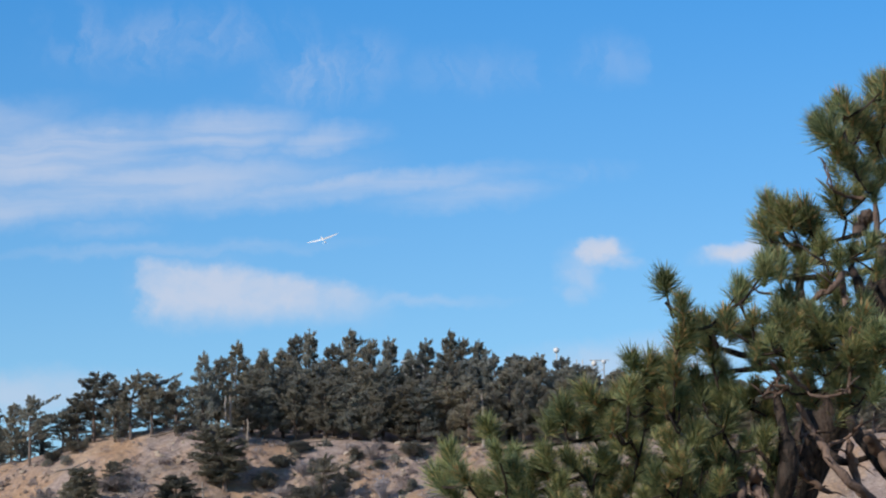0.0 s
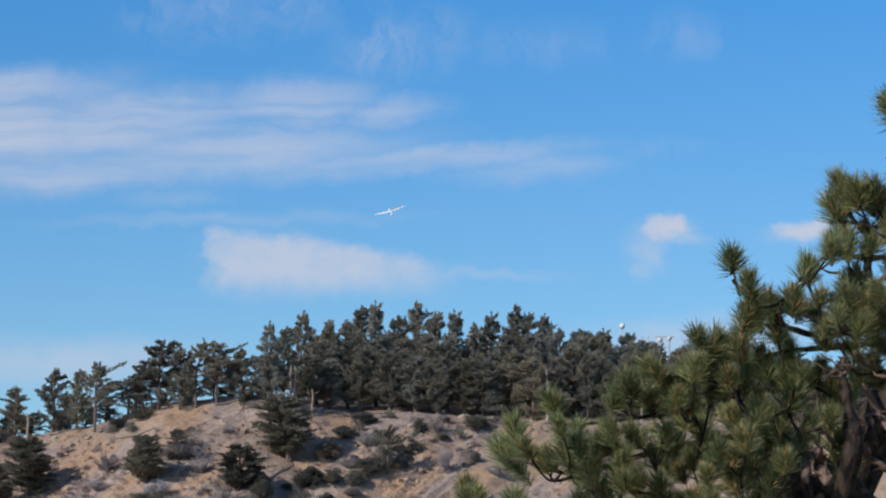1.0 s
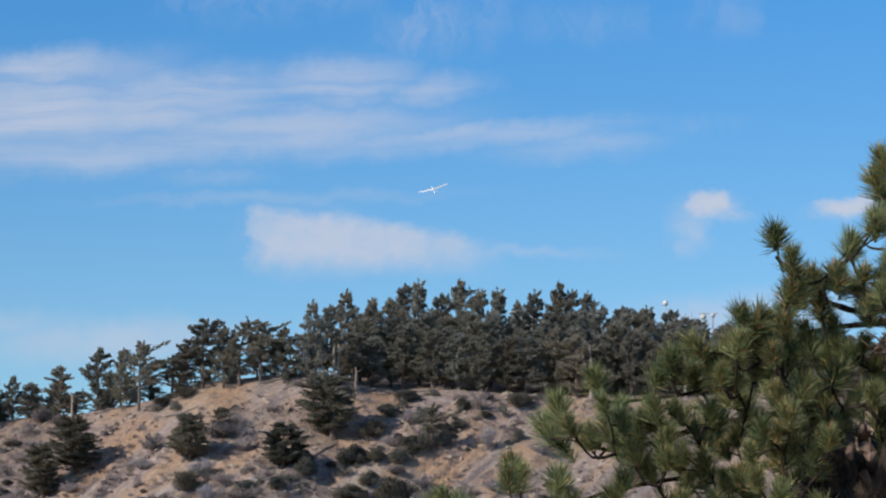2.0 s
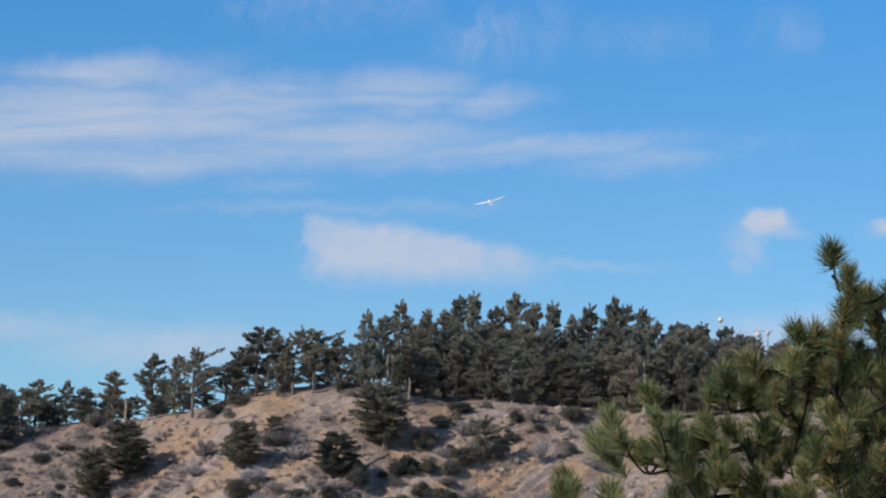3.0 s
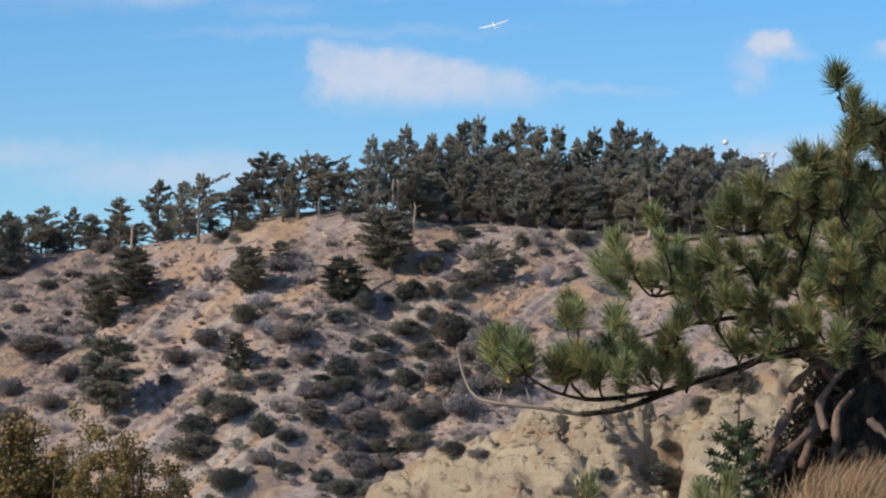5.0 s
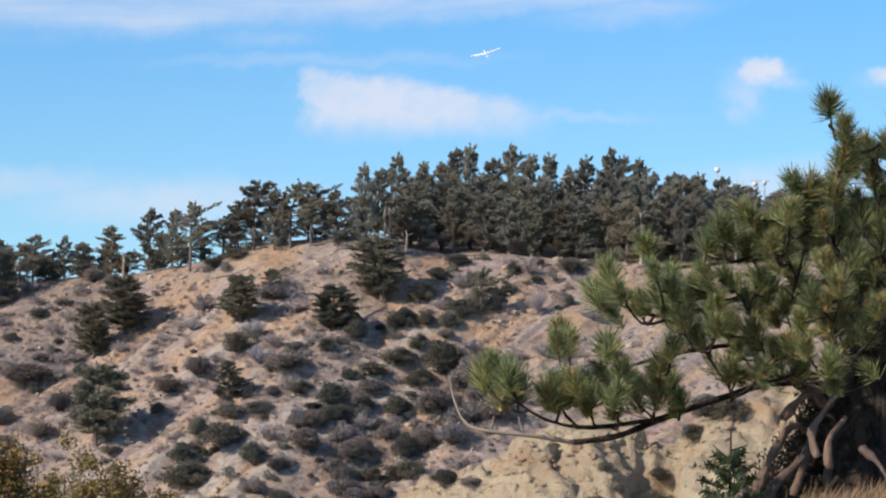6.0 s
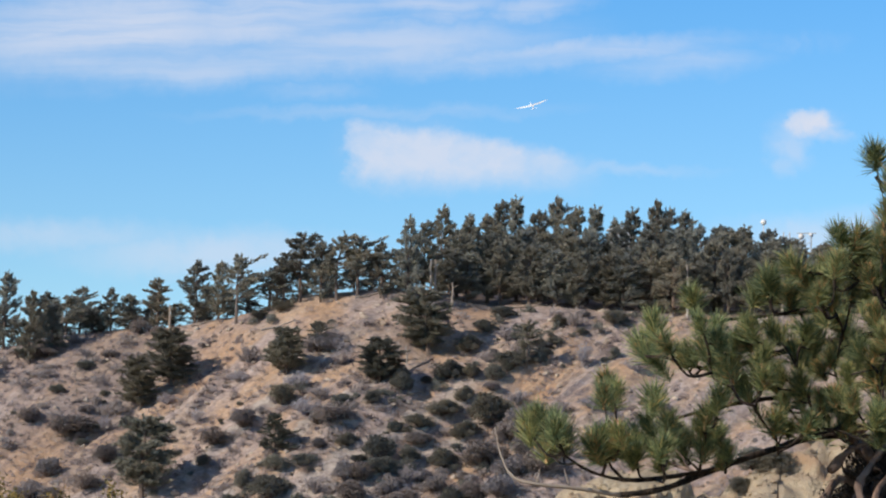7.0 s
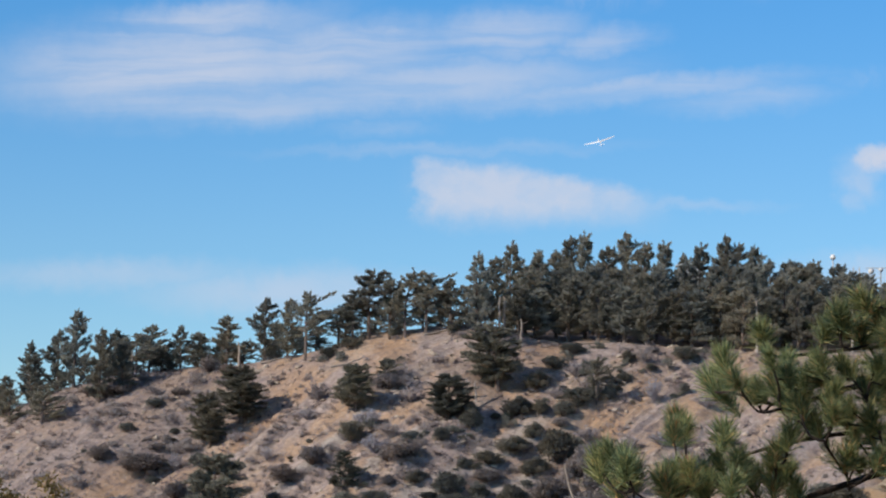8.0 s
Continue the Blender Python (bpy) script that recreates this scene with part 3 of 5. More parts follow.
def far_pine(shape, seed, needles):
    """A pine ten metres high and about four wide: a trunk with limbs, each limb carrying cushions of needles."""
    rng = random.Random(seed)
    tree = new("pine_tree")
    wood, crown = Build(), Build()
    first, top, limbs, reach_most, rise_low, rise_high, wind = HABITS[shape]
    first += rng.uniform(-0.04, 0.06)
    lean = rng.uniform(0.03, 0.13) if shape == "flagged" else rng.uniform(-0.01, 0.05)
    sway, phase = (0.22 if shape == "flagged" else 0.10), rng.uniform(0, 6)
    bulge = [rng.uniform(0.75, 1.15) if shape == "dense" else rng.uniform(0.45, 1.30) for _ in range(30)]

    def stem(t):
        return Vector((math.sin(t * 4 + phase) * sway * t * 2 + lean * 10 * t * t, math.cos(t * 3 + phase) * 0.1 * t, 10 * t))

    wood.tube([stem(i / 9 * top) for i in range(10)], [0.20 * (1 - 0.9 * i / 9) + 0.015 for i in range(10)], 7, rng, 0.12)
    for i in range(limbs):
        k = (i + rng.random()) / limbs
        start = stem(first + (top - first) * k)
        a = rng.uniform(0, 6.283)
        reach = reach_most * outline(shape, k) * rng.uniform(0.55, 1.12) * bulge[int(a / 6.284 * 6) + 6 * min(int(k * 5), 4)]
        reach *= 1 + wind * math.cos(a)
        tip = start + Vector((math.cos(a) + wind * 0.5, math.sin(a), rng.uniform(rise_low, rise_high))) * reach
        wood.tube([start, (start + tip) / 2 - Vector((0, 0, reach * 0.08)), tip], [0.05 * (1.2 - k), 0.035, 0.012], 4, cap=False)
        out = (tip - start).normalized()
        count = 3 + int(reach * 2.6)
        for j in range(count):
            spot = start.lerp(tip, 1.0 - 0.80 * j / count * rng.uniform(0.8, 1.1))
            way = (out * rng.uniform(0.5, 1.1) + Vector((rng.gauss(wind * 0.4, 0.45), rng.gauss(0, 0.45), rng.uniform(-0.05, 0.75)))).normalized()
            length = rng.uniform(0.55, 1.05) * (1 - 0.35 * k)
            spray(crown, rng, spot, way, length, length * rng.uniform(0.22, 0.36), 36)
    for j in range(4):
        way = Vector((rng.gauss(wind * 0.5, 0.22), rng.gauss(0, 0.22), 1.0)).normalized()
        spray(crown, rng, stem(top - 0.03 * j), way, rng.uniform(0.7, 1.0), 0.20, 40)
    if shape == "flagged":
        for _ in range(6):
            t, a = rng.uniform(0.15, 0.50), rng.uniform(0, 6.283)
            s = stem(t)
            wood.tube([s, s + Vector((math.cos(a) * rng.uniform(0.4, 1.1), math.sin(a) * 0.8, rng.uniform(-0.1, 0.4)))], [0.045, 0.012], 4, cap=False)
    part("trunk", wood, FAR_BARK, tree)
    part("crown", crown, needles, tree)
    return tree


SHAPES = {"d": "dense", "f": "flagged", "r": "rounded", "c": "conical", "g": "conical"}
WORDS = {"d": "dense dark green bushy pine tree", "f": "wind-bent pine with bare trunk, flagged crown", "r": "dense dark green rounded pine tree", "c": "slender dark green conical pine tree", "g": "thin greyish young pine tree"}
models = {}
pick = random.Random(11)


def plant(x, y, high, wide, kind, where, group, lean=None):
    key = (kind, pick.randrange(5 if kind == "f" else 4 if kind in "rc" else 3 if kind == "d" else 1))
    turn = pick.uniform(-0.6, 0.6) if kind in "fcr" else pick.uniform(0, 6.28)
    m = stand(x, y, turn, (wide / 4.1, wide / 4.1, high * {"f": 1.04, "d": 1.0, "g": 1.0}.get(kind, 1.10 if "wood" in where else 1.25) / 10.0), 0.15)
    if key in models:
        tree = copy_thing(models[key], m)
        tree.matrix_basis = m
    else:
        tree = models[key] = far_pine(SHAPES[kind], 17 * len(models) + 3, GREY_NEEDLES if kind == "g" else SLOPE_NEEDLES if kind == "d" else FAR_NEEDLES)
        tree.matrix_basis = m
    return tagged(tree, WORDS[kind] + " " + where, "tree", group)


# x, y, height, width, habit
CREST_PINES = (
    (-76.9, 477.1, 7.1, 5.0, "f"), (-73.1, 480.2, 3.2, 3.7, "r"), (-70.0, 480.0, 5.9, 3.7, "c"), (-66.8, 481.6, 4.5, 2.8, "c"),
    (-62.6, 481.4, 6.8, 4.6, "r"), (-56.2, 480.2, 8.4, 4.4, "r"), (-52.4, 479.5, 8.0, 3.7, "c"), (-49.1, 476.1, 10.9, 5.0, "f"),
    (-44.1, 479.1, 6.6, 5.0, "f"), (-39.0, 477.6, 10.8, 6.4, "f"), (-41.7, 478.6, 8.0, 4.8, "f"), (-32.9, 476.1, 10.6, 5.4, "f"),
    (-35.5, 476.4, 8.4, 4.5, "r"), (-29.6, 476.8, 9.2, 5.4, "f"), (-25.7, 475.8, 7.6, 4.6, "r"), (-21.4, 475.0, 10.8, 4.8, "c"),
    (-19.3, 489.3, 9.4, 4.4, "c"), (-17.0, 504.6, 12.0, 5.8, "c"),
)
WEST_PINES = (
    (-80.9, 480.0, 6.7, 4.1, "r"), (-79.3, 478.6, 5.5, 4.6, "r"), (-94.7, 479.2, 8.2, 4.1, "c"), (-87.3, 479.1, 10.5, 4.6, "r"),
    (-90.3, 480.4, 8.4, 4.1, "r"), (-81.4, 469.3, 9.8, 4.5, "r"), (-78.2, 471.6, 6.7, 3.1, "c"), (-98.4, 477.0, 5.5, 3.6, "r"),
    (-89.6, 464.9, 5.3, 4.9, "r"), (-96.5, 472.1, 4.9, 4.0, "r"),
)
SLOPE_PINES = (
    (-61.3, 452.0, 8.5, 5.4, "d"), (-57.0, 457.3, 9.1, 6.9, "d"), (-38.6, 449.6, 7.5, 5.7, "d"), (-56.2, 418.6, 11.9, 7.5, "d"),
    (-24.2, 446.0, 7.1, 6.4, "d"), (-17.5, 461.8, 10.3, 8.5, "d"), (-38.0, 423.8, 5.9, 5.4, "g"),
    (-34.9, 456.0, 4.6, 2.4, "f"), (-2.0, 457.6, 7.2, 3.3, "f"), (-3.8, 462.3, 4.0, 2.6, "f"),
)
for rows, where, group in ((CREST_PINES, "on the ridge crest", "pines along the ridge"), (WEST_PINES, "on the ridge end", "pines along the ridge"),
                           (SLOPE_PINES, "on the open hillside", "pines on the hillside")):
    for x, y, high, wide, kind in rows:
        plant(x, y, high, wide, kind, where, group)

# a thinner second row behind the bare part of the crest
x = -101.0
while x < -16:
    plant(x, 486 + pick.uniform(-2, 4), pick.uniform(3.2, 6.8), pick.uniform(3.2, 4.6), pick.choice("rrcr"), "behind the ridge crest", "pines along the ridge")
    x += pick.uniform(2.6, 5.2)

# The wood behind the crest: tall trees at the back, then rows towards the edge
TALL_PINES = (
    (-12.7, 515, 11.9), (-10.0, 530, 13.9), (-7.7, 545, 16.2), (-4.3, 515, 16.9), (-0.9, 530, 14.4), (2.7, 545, 16.7), (6.1, 515, 15.3),
    (9.8, 530, 15.6), (13.7, 545, 13.7), (15.9, 515, 15.8), (20.5, 530, 17.6), (23.7, 545, 15.6), (24.8, 515, 15.9), (28.6, 530, 13.4),
    (32.5, 545, 12.9), (33.2, 515, 13.0), (36.7, 530, 13.0), (41.4, 545, 12.3), (41.1, 515, 11.5), (44.8, 530, 10.7), (51.8, 545, 9.4),
)
for x, y, high in TALL_PINES:
    plant(x, y, high * 0.95, pick.uniform(5.0, 6.6), pick.choice("ccrr"), "in the ridge wood", "pines of the ridge wood")
for row, (y0, low, tall) in enumerate(((485, 7.5, 10.5), (492, 9.0, 12.0), (503, 10.5, 13.0))):
    x = -15.5 + row * 1.7
    while x < 98:
        edge = 1.0 if x < 36 else max(0.72, 1 - (x - 36) / 60)
        plant(x + pick.uniform(-0.9, 0.9), y0 + pick.uniform(-2.2, 2.2), pick.uniform(low, tall) * edge, pick.uniform(4.8, 7.0), pick.choice("rrrcc"),
              "in the ridge wood", "pines of the ridge wood")
        x += pick.uniform(3.6, 4.8) * (1.0 if x < 55 else 1.5)


# ---- shrubs ----
def dome_shrub(seed, leaves):
    rng = random.Random(seed)
    shrub = new("shrub")
    b, twigs = Build(), Build()
    for i in range(30):
        a, up = rng.uniform(0, 6.283), rng.uniform(0.0, 1.0)
        out = 0.36 * math.sqrt(max(0.0, 1 - up * up)) * rng.uniform(0.7, 1.1)
        c = Vector((math.cos(a) * out, math.sin(a) * out, 0.16 + 0.58 * up * rng.uniform(0.75, 1.1)))
        r = rng.uniform(0.13, 0.24)
        twigs.tube([(0, 0, 0), tuple(c * 0.5), tuple(c)], [0.03, 0.02, 0.008], 4, cap=False)
        pad(b, rng, c, r, 0.85, int(620 * r), 0.072)
    part("woody_base", twigs, FAR_BARK, shrub)
    part("foliage", b, leaves, shrub)
    return shrub


def bare_shrub(seed):
    """A leafless bush: forked grey twigs that fan out from the root."""
    rng = random.Random(seed)
    shrub = new("bare_shrub")
    stems, twigs = Build(), Build()
    for _ in range(26):
        a, k = rng.uniform(0, 6.283), rng.random() ** 0.6
        tip = Vector((math.cos(a) * 0.46 * k, math.sin(a) * 0.46 * k, (1 - 0.45 * k * k) * rng.uniform(0.55, 0.95)))
        stems.tube([(0, 0, 0), tip * 0.55 + Vector((0, 0, 0.06)), tip], [0.016, 0.010, 0.004], 4, cap=False)
        for _ in range(34):
            p = tip * rng.uniform(0.35, 1.0) + Vector((rng.gauss(0, 0.035), rng.gauss(0, 0.035), rng.gauss(0, 0.03)))
            d = (tip.normalized() + Vector((rng.gauss(0, 0.6), rng.gauss(0, 0.6), rng.gauss(0.2, 0.5)))).normalized() * rng.uniform(0.07, 0.16)
            w = d.cross(Vector((rng.gauss(0, 1), rng.gauss(0, 1), rng.gauss(0, 1)))).normalized() * 0.011
            twigs.poly(p - w, p + w, p + d)
    part("stem", stems, GREY_TWIGS, shrub)
    part("twig_crown", twigs, GREY_TWIGS, shrub)
    return shrub


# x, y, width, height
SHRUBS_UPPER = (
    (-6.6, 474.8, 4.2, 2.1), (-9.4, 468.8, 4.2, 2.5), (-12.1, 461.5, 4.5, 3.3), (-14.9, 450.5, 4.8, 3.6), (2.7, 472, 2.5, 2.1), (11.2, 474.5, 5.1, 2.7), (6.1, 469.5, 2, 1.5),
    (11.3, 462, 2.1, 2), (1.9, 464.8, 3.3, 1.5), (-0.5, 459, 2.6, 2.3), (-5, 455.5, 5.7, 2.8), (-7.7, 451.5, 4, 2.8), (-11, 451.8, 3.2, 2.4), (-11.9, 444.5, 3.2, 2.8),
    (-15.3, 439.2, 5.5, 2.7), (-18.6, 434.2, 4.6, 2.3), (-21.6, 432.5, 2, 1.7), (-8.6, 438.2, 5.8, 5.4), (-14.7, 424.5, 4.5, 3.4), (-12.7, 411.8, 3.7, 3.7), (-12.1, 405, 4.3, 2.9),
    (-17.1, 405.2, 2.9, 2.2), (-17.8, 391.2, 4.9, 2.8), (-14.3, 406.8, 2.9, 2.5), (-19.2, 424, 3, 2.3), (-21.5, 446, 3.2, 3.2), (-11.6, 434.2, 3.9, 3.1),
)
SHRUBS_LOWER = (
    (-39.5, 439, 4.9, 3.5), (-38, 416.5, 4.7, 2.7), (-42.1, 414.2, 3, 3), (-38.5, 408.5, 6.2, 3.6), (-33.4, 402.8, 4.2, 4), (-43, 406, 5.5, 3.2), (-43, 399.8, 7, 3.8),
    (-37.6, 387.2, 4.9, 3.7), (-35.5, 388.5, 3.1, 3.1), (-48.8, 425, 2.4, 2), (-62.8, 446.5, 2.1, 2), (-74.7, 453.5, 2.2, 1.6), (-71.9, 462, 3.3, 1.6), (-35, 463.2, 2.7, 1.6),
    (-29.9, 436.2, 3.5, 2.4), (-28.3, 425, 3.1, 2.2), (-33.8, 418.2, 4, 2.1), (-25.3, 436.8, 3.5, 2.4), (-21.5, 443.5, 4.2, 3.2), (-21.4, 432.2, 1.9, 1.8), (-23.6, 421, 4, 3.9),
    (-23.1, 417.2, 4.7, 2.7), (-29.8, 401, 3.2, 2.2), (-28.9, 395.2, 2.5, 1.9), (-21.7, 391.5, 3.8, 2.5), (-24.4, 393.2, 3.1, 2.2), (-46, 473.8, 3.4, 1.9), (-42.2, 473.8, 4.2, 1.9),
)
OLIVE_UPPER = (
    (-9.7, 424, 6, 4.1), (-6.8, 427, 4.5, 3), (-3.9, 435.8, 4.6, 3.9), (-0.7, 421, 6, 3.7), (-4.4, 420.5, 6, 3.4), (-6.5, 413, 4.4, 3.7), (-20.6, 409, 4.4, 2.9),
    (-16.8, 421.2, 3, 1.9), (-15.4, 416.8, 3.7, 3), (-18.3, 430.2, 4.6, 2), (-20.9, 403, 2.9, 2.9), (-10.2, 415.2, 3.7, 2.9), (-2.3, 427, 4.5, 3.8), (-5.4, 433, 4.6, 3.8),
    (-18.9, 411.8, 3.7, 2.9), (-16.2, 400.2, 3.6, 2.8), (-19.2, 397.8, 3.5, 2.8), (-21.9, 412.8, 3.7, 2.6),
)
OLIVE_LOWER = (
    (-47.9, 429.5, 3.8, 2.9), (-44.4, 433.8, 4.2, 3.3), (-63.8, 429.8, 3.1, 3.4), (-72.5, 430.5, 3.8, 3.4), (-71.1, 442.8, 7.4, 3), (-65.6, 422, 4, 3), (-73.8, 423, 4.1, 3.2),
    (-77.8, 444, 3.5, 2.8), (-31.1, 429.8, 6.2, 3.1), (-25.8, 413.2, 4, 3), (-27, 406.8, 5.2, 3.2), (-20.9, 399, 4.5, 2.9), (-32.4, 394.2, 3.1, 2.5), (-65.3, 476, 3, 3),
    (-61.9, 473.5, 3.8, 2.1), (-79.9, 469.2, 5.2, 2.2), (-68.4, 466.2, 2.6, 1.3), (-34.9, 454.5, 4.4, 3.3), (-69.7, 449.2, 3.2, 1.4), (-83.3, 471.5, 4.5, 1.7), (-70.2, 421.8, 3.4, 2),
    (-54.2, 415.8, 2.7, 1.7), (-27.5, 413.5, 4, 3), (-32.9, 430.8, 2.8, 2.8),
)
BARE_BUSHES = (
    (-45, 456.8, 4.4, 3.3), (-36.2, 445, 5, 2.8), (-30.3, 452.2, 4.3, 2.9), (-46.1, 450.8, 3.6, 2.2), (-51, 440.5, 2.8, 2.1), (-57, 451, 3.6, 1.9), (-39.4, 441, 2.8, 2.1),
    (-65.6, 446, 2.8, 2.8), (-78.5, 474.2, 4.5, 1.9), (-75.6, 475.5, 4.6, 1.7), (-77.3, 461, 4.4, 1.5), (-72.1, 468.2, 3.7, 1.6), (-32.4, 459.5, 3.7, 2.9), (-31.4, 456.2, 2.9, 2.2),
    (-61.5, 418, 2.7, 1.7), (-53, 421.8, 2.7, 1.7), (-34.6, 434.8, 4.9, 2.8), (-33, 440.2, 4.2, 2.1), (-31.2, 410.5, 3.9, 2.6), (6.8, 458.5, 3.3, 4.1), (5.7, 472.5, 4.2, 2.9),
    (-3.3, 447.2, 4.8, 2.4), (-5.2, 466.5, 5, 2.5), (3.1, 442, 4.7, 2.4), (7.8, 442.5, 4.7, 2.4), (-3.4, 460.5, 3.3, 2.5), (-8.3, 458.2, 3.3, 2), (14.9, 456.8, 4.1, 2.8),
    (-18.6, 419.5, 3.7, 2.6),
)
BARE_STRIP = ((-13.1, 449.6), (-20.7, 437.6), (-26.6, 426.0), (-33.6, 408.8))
shrub_models = {}
FALL_LINE = math.atan2(0.872, 0.49)


def on_strip(x, y):
    """The slide of bare gravel down the middle of the face."""
    middle = float(np.interp(y, [p[1] for p in reversed(BARE_STRIP)], [p[0] for p in reversed(BARE_STRIP)]))
    return BARE_STRIP[-1][1] < y < BARE_STRIP[0][1] and abs(x - middle) < 2.6


def set_shrub(x, y, wide, high, tone, where, group):
    key = (tone, pick.randrange(3))
    long_way = pick.uniform(1.25, 2.0)
    m = stand(x + 0.2 * wide, y + 0.36 * wide, FALL_LINE + pick.gauss(0, 0.15) + pick.choice((0, math.pi)), (wide * long_way * 0.95, wide * 0.86, high * 1.02), 0.1)
    if key in shrub_models:
        ob = copy_thing(shrub_models[key], m)
    else:
        ob = shrub_models[key] = dome_shrub(101 + 7 * len(shrub_models), SHRUB_LEAVES if tone == "dark green" else OLIVE_LEAVES)
    ob.matrix_basis = m
    return tagged(ob, f"{tone} rounded chaparral shrub {where}", "shrub", group)


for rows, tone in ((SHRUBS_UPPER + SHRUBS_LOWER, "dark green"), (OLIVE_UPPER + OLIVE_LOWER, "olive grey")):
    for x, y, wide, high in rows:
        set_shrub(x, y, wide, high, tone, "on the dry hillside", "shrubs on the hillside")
bare_models = []
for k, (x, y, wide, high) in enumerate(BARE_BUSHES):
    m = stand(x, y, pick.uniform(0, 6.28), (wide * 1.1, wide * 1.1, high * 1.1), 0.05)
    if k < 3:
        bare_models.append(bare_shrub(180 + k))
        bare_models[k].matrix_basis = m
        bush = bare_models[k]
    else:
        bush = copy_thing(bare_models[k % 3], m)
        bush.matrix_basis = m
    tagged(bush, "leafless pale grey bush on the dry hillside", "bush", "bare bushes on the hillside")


def gravelly(x, y):
    """Where the fall lines carry gravel and brush."""
    q, p = 0.872 * x - 0.49 * y, 0.49 * x + 0.872 * y
    return float(value_noise(np.array(q / 6.5), np.array(p / 30), 21)) + 0.4 * float(value_noise(np.array(x / 9), np.array(y / 12), 22))


# rows of shrubs down the gullies, from the top to the foot
GULLIES = (
    ((-3.5, 471.2), (-10.4, 459.6), (-17.8, 448.0)), ((1.5, 467.7), (-7.6, 451.1), (-13.3, 441.5)), ((-5.0, 450.3), (-9.3, 433.9), (-15.1, 422.7)),
    ((-9.8, 418.5), (-18.9, 401.4)), ((-15.8, 439.6), (-26.4, 422.5), (-29.6, 411.9)), ((-28.5, 435.8), (-31.6, 422.2)),
    ((-4.3, 428.5), (-13.1, 410.7), (-18.0, 399.8)), ((-23.4, 426.9), (-27.8, 414.4)), ((-32.9, 417.9), (-42.8, 403.2)),
    ((-46.0, 443.1), (-50.9, 428.1)), ((-20.7, 414.0), (-25.1, 397.1)), ((-66.0, 454.9), (-70.1, 437.7)),
    ((1.0, 448.8), (-3.1, 429.6)), ((8.8, 476.9), (1.5, 464.7)), ((-15.4, 409.8), (-18.8, 400.0)),
    ((-0.7, 441.8), (-5.4, 417.6)),
)
for line in GULLIES:
    for (xa, ya), (xb, yb) in zip(line, line[1:]):
        steps = int(math.hypot(xb - xa, yb - ya) / 3.0) + 1
        for k in range(steps):
            t = (k + pick.random()) / steps
            w = 0.5 + 1.9 * pick.random() ** 1.8
            x, y = xa + (xb - xa) * t + pick.gauss(0, 0.9), ya + (yb - ya) * t + pick.gauss(0, 1.8)
            if on_strip(x, y):
                continue
            set_shrub(x, y, w, w * pick.uniform(0.5, 0.8),
                      pick.choice(("dark green", "dark green", "olive grey")), "in a dry gully", "shrubs on the hillside")
# smaller shrubs between them, past counting: the crowded foot of the face, the open face and the western shoulder
def small_dome(b, x, y, wide, high):
    root = on_land(x, y, 0.05)
    for _ in range(11):
        a, up = pick.uniform(0, 6.283), pick.random()
        out = 0.34 * wide * math.sqrt(1 - up * up)
        shift = Vector((0.49, 0.872, 0)) * pick.gauss(0, 0.22) * wide
        r = pick.uniform(0.15, 0.26) * wide
        pad(b, pick, root + shift + Vector((math.cos(a) * out, math.sin(a) * out, (0.15 + 0.6 * up) * high)), r, min(1.0, high / wide + 0.15), 44, 0.13 + 0.05 * wide)


small_green, small_grey = Build(), Build()
# younger growth that crowds round the counted shrubs, up and down the slope
for rows, b in ((SHRUBS_UPPER + SHRUBS_LOWER, small_green), (OLIVE_UPPER + OLIVE_LOWER, small_grey)):
    for x, y, wide, high in rows:
        for _ in range(pick.choice((0, 1, 2, 3))):
            by, w = pick.choice((-1, 1)) * pick.uniform(0.55, 1.1) * wide, wide * pick.uniform(0.25, 0.6)
            small_dome(b, x + 0.49 * by + pick.gauss(0.2, 0.25) * wide, y + 0.872 * by + 0.3 * wide, w, w * pick.uniform(0.45, 0.8))
for _ in range(36):
    y = pick.uniform(384, 436)
    x = pick.uniform(-26, -2) - 0.45 * (436 - y) + 6
    w = pick.uniform(0.8, 2.4)
    small_dome(pick.choice((small_green, small_grey, small_grey)), x, y, w, w * pick.uniform(0.55, 0.8))
made = 0
while made < 90:
    x, y = (pick.uniform(-48, 2), pick.uniform(388, 440)) if made % 2 else (pick.uniform(-100, 60), pick.uniform(384, 478))
    if gravelly(x, y) < 0.08 or on_strip(x, y):
        continue
    w = 0.7 + 1.6 * pick.random() ** 2
    small_dome(pick.choice((small_green, small_grey, small_grey)), x, y, w, w * pick.uniform(0.5, 0.85))
    made += 1
for _ in range(80):
    w = pick.uniform(1.2, 3.8)
    small_dome(small_grey, pick.uniform(-110, -62), pick.uniform(420, 475), w, w * pick.uniform(0.3, 0.5))
tagged(part("small_shrubs", small_green, SHRUB_LEAVES, None), "small dark green shrubs dotted over the dry hillside", "shrubs", kind="stuff")
tagged(part("grey_shrubs", small_grey, OLIVE_LEAVES, None), "low olive grey shrubs covering the dry hillside", "shrubs", kind="stuff")

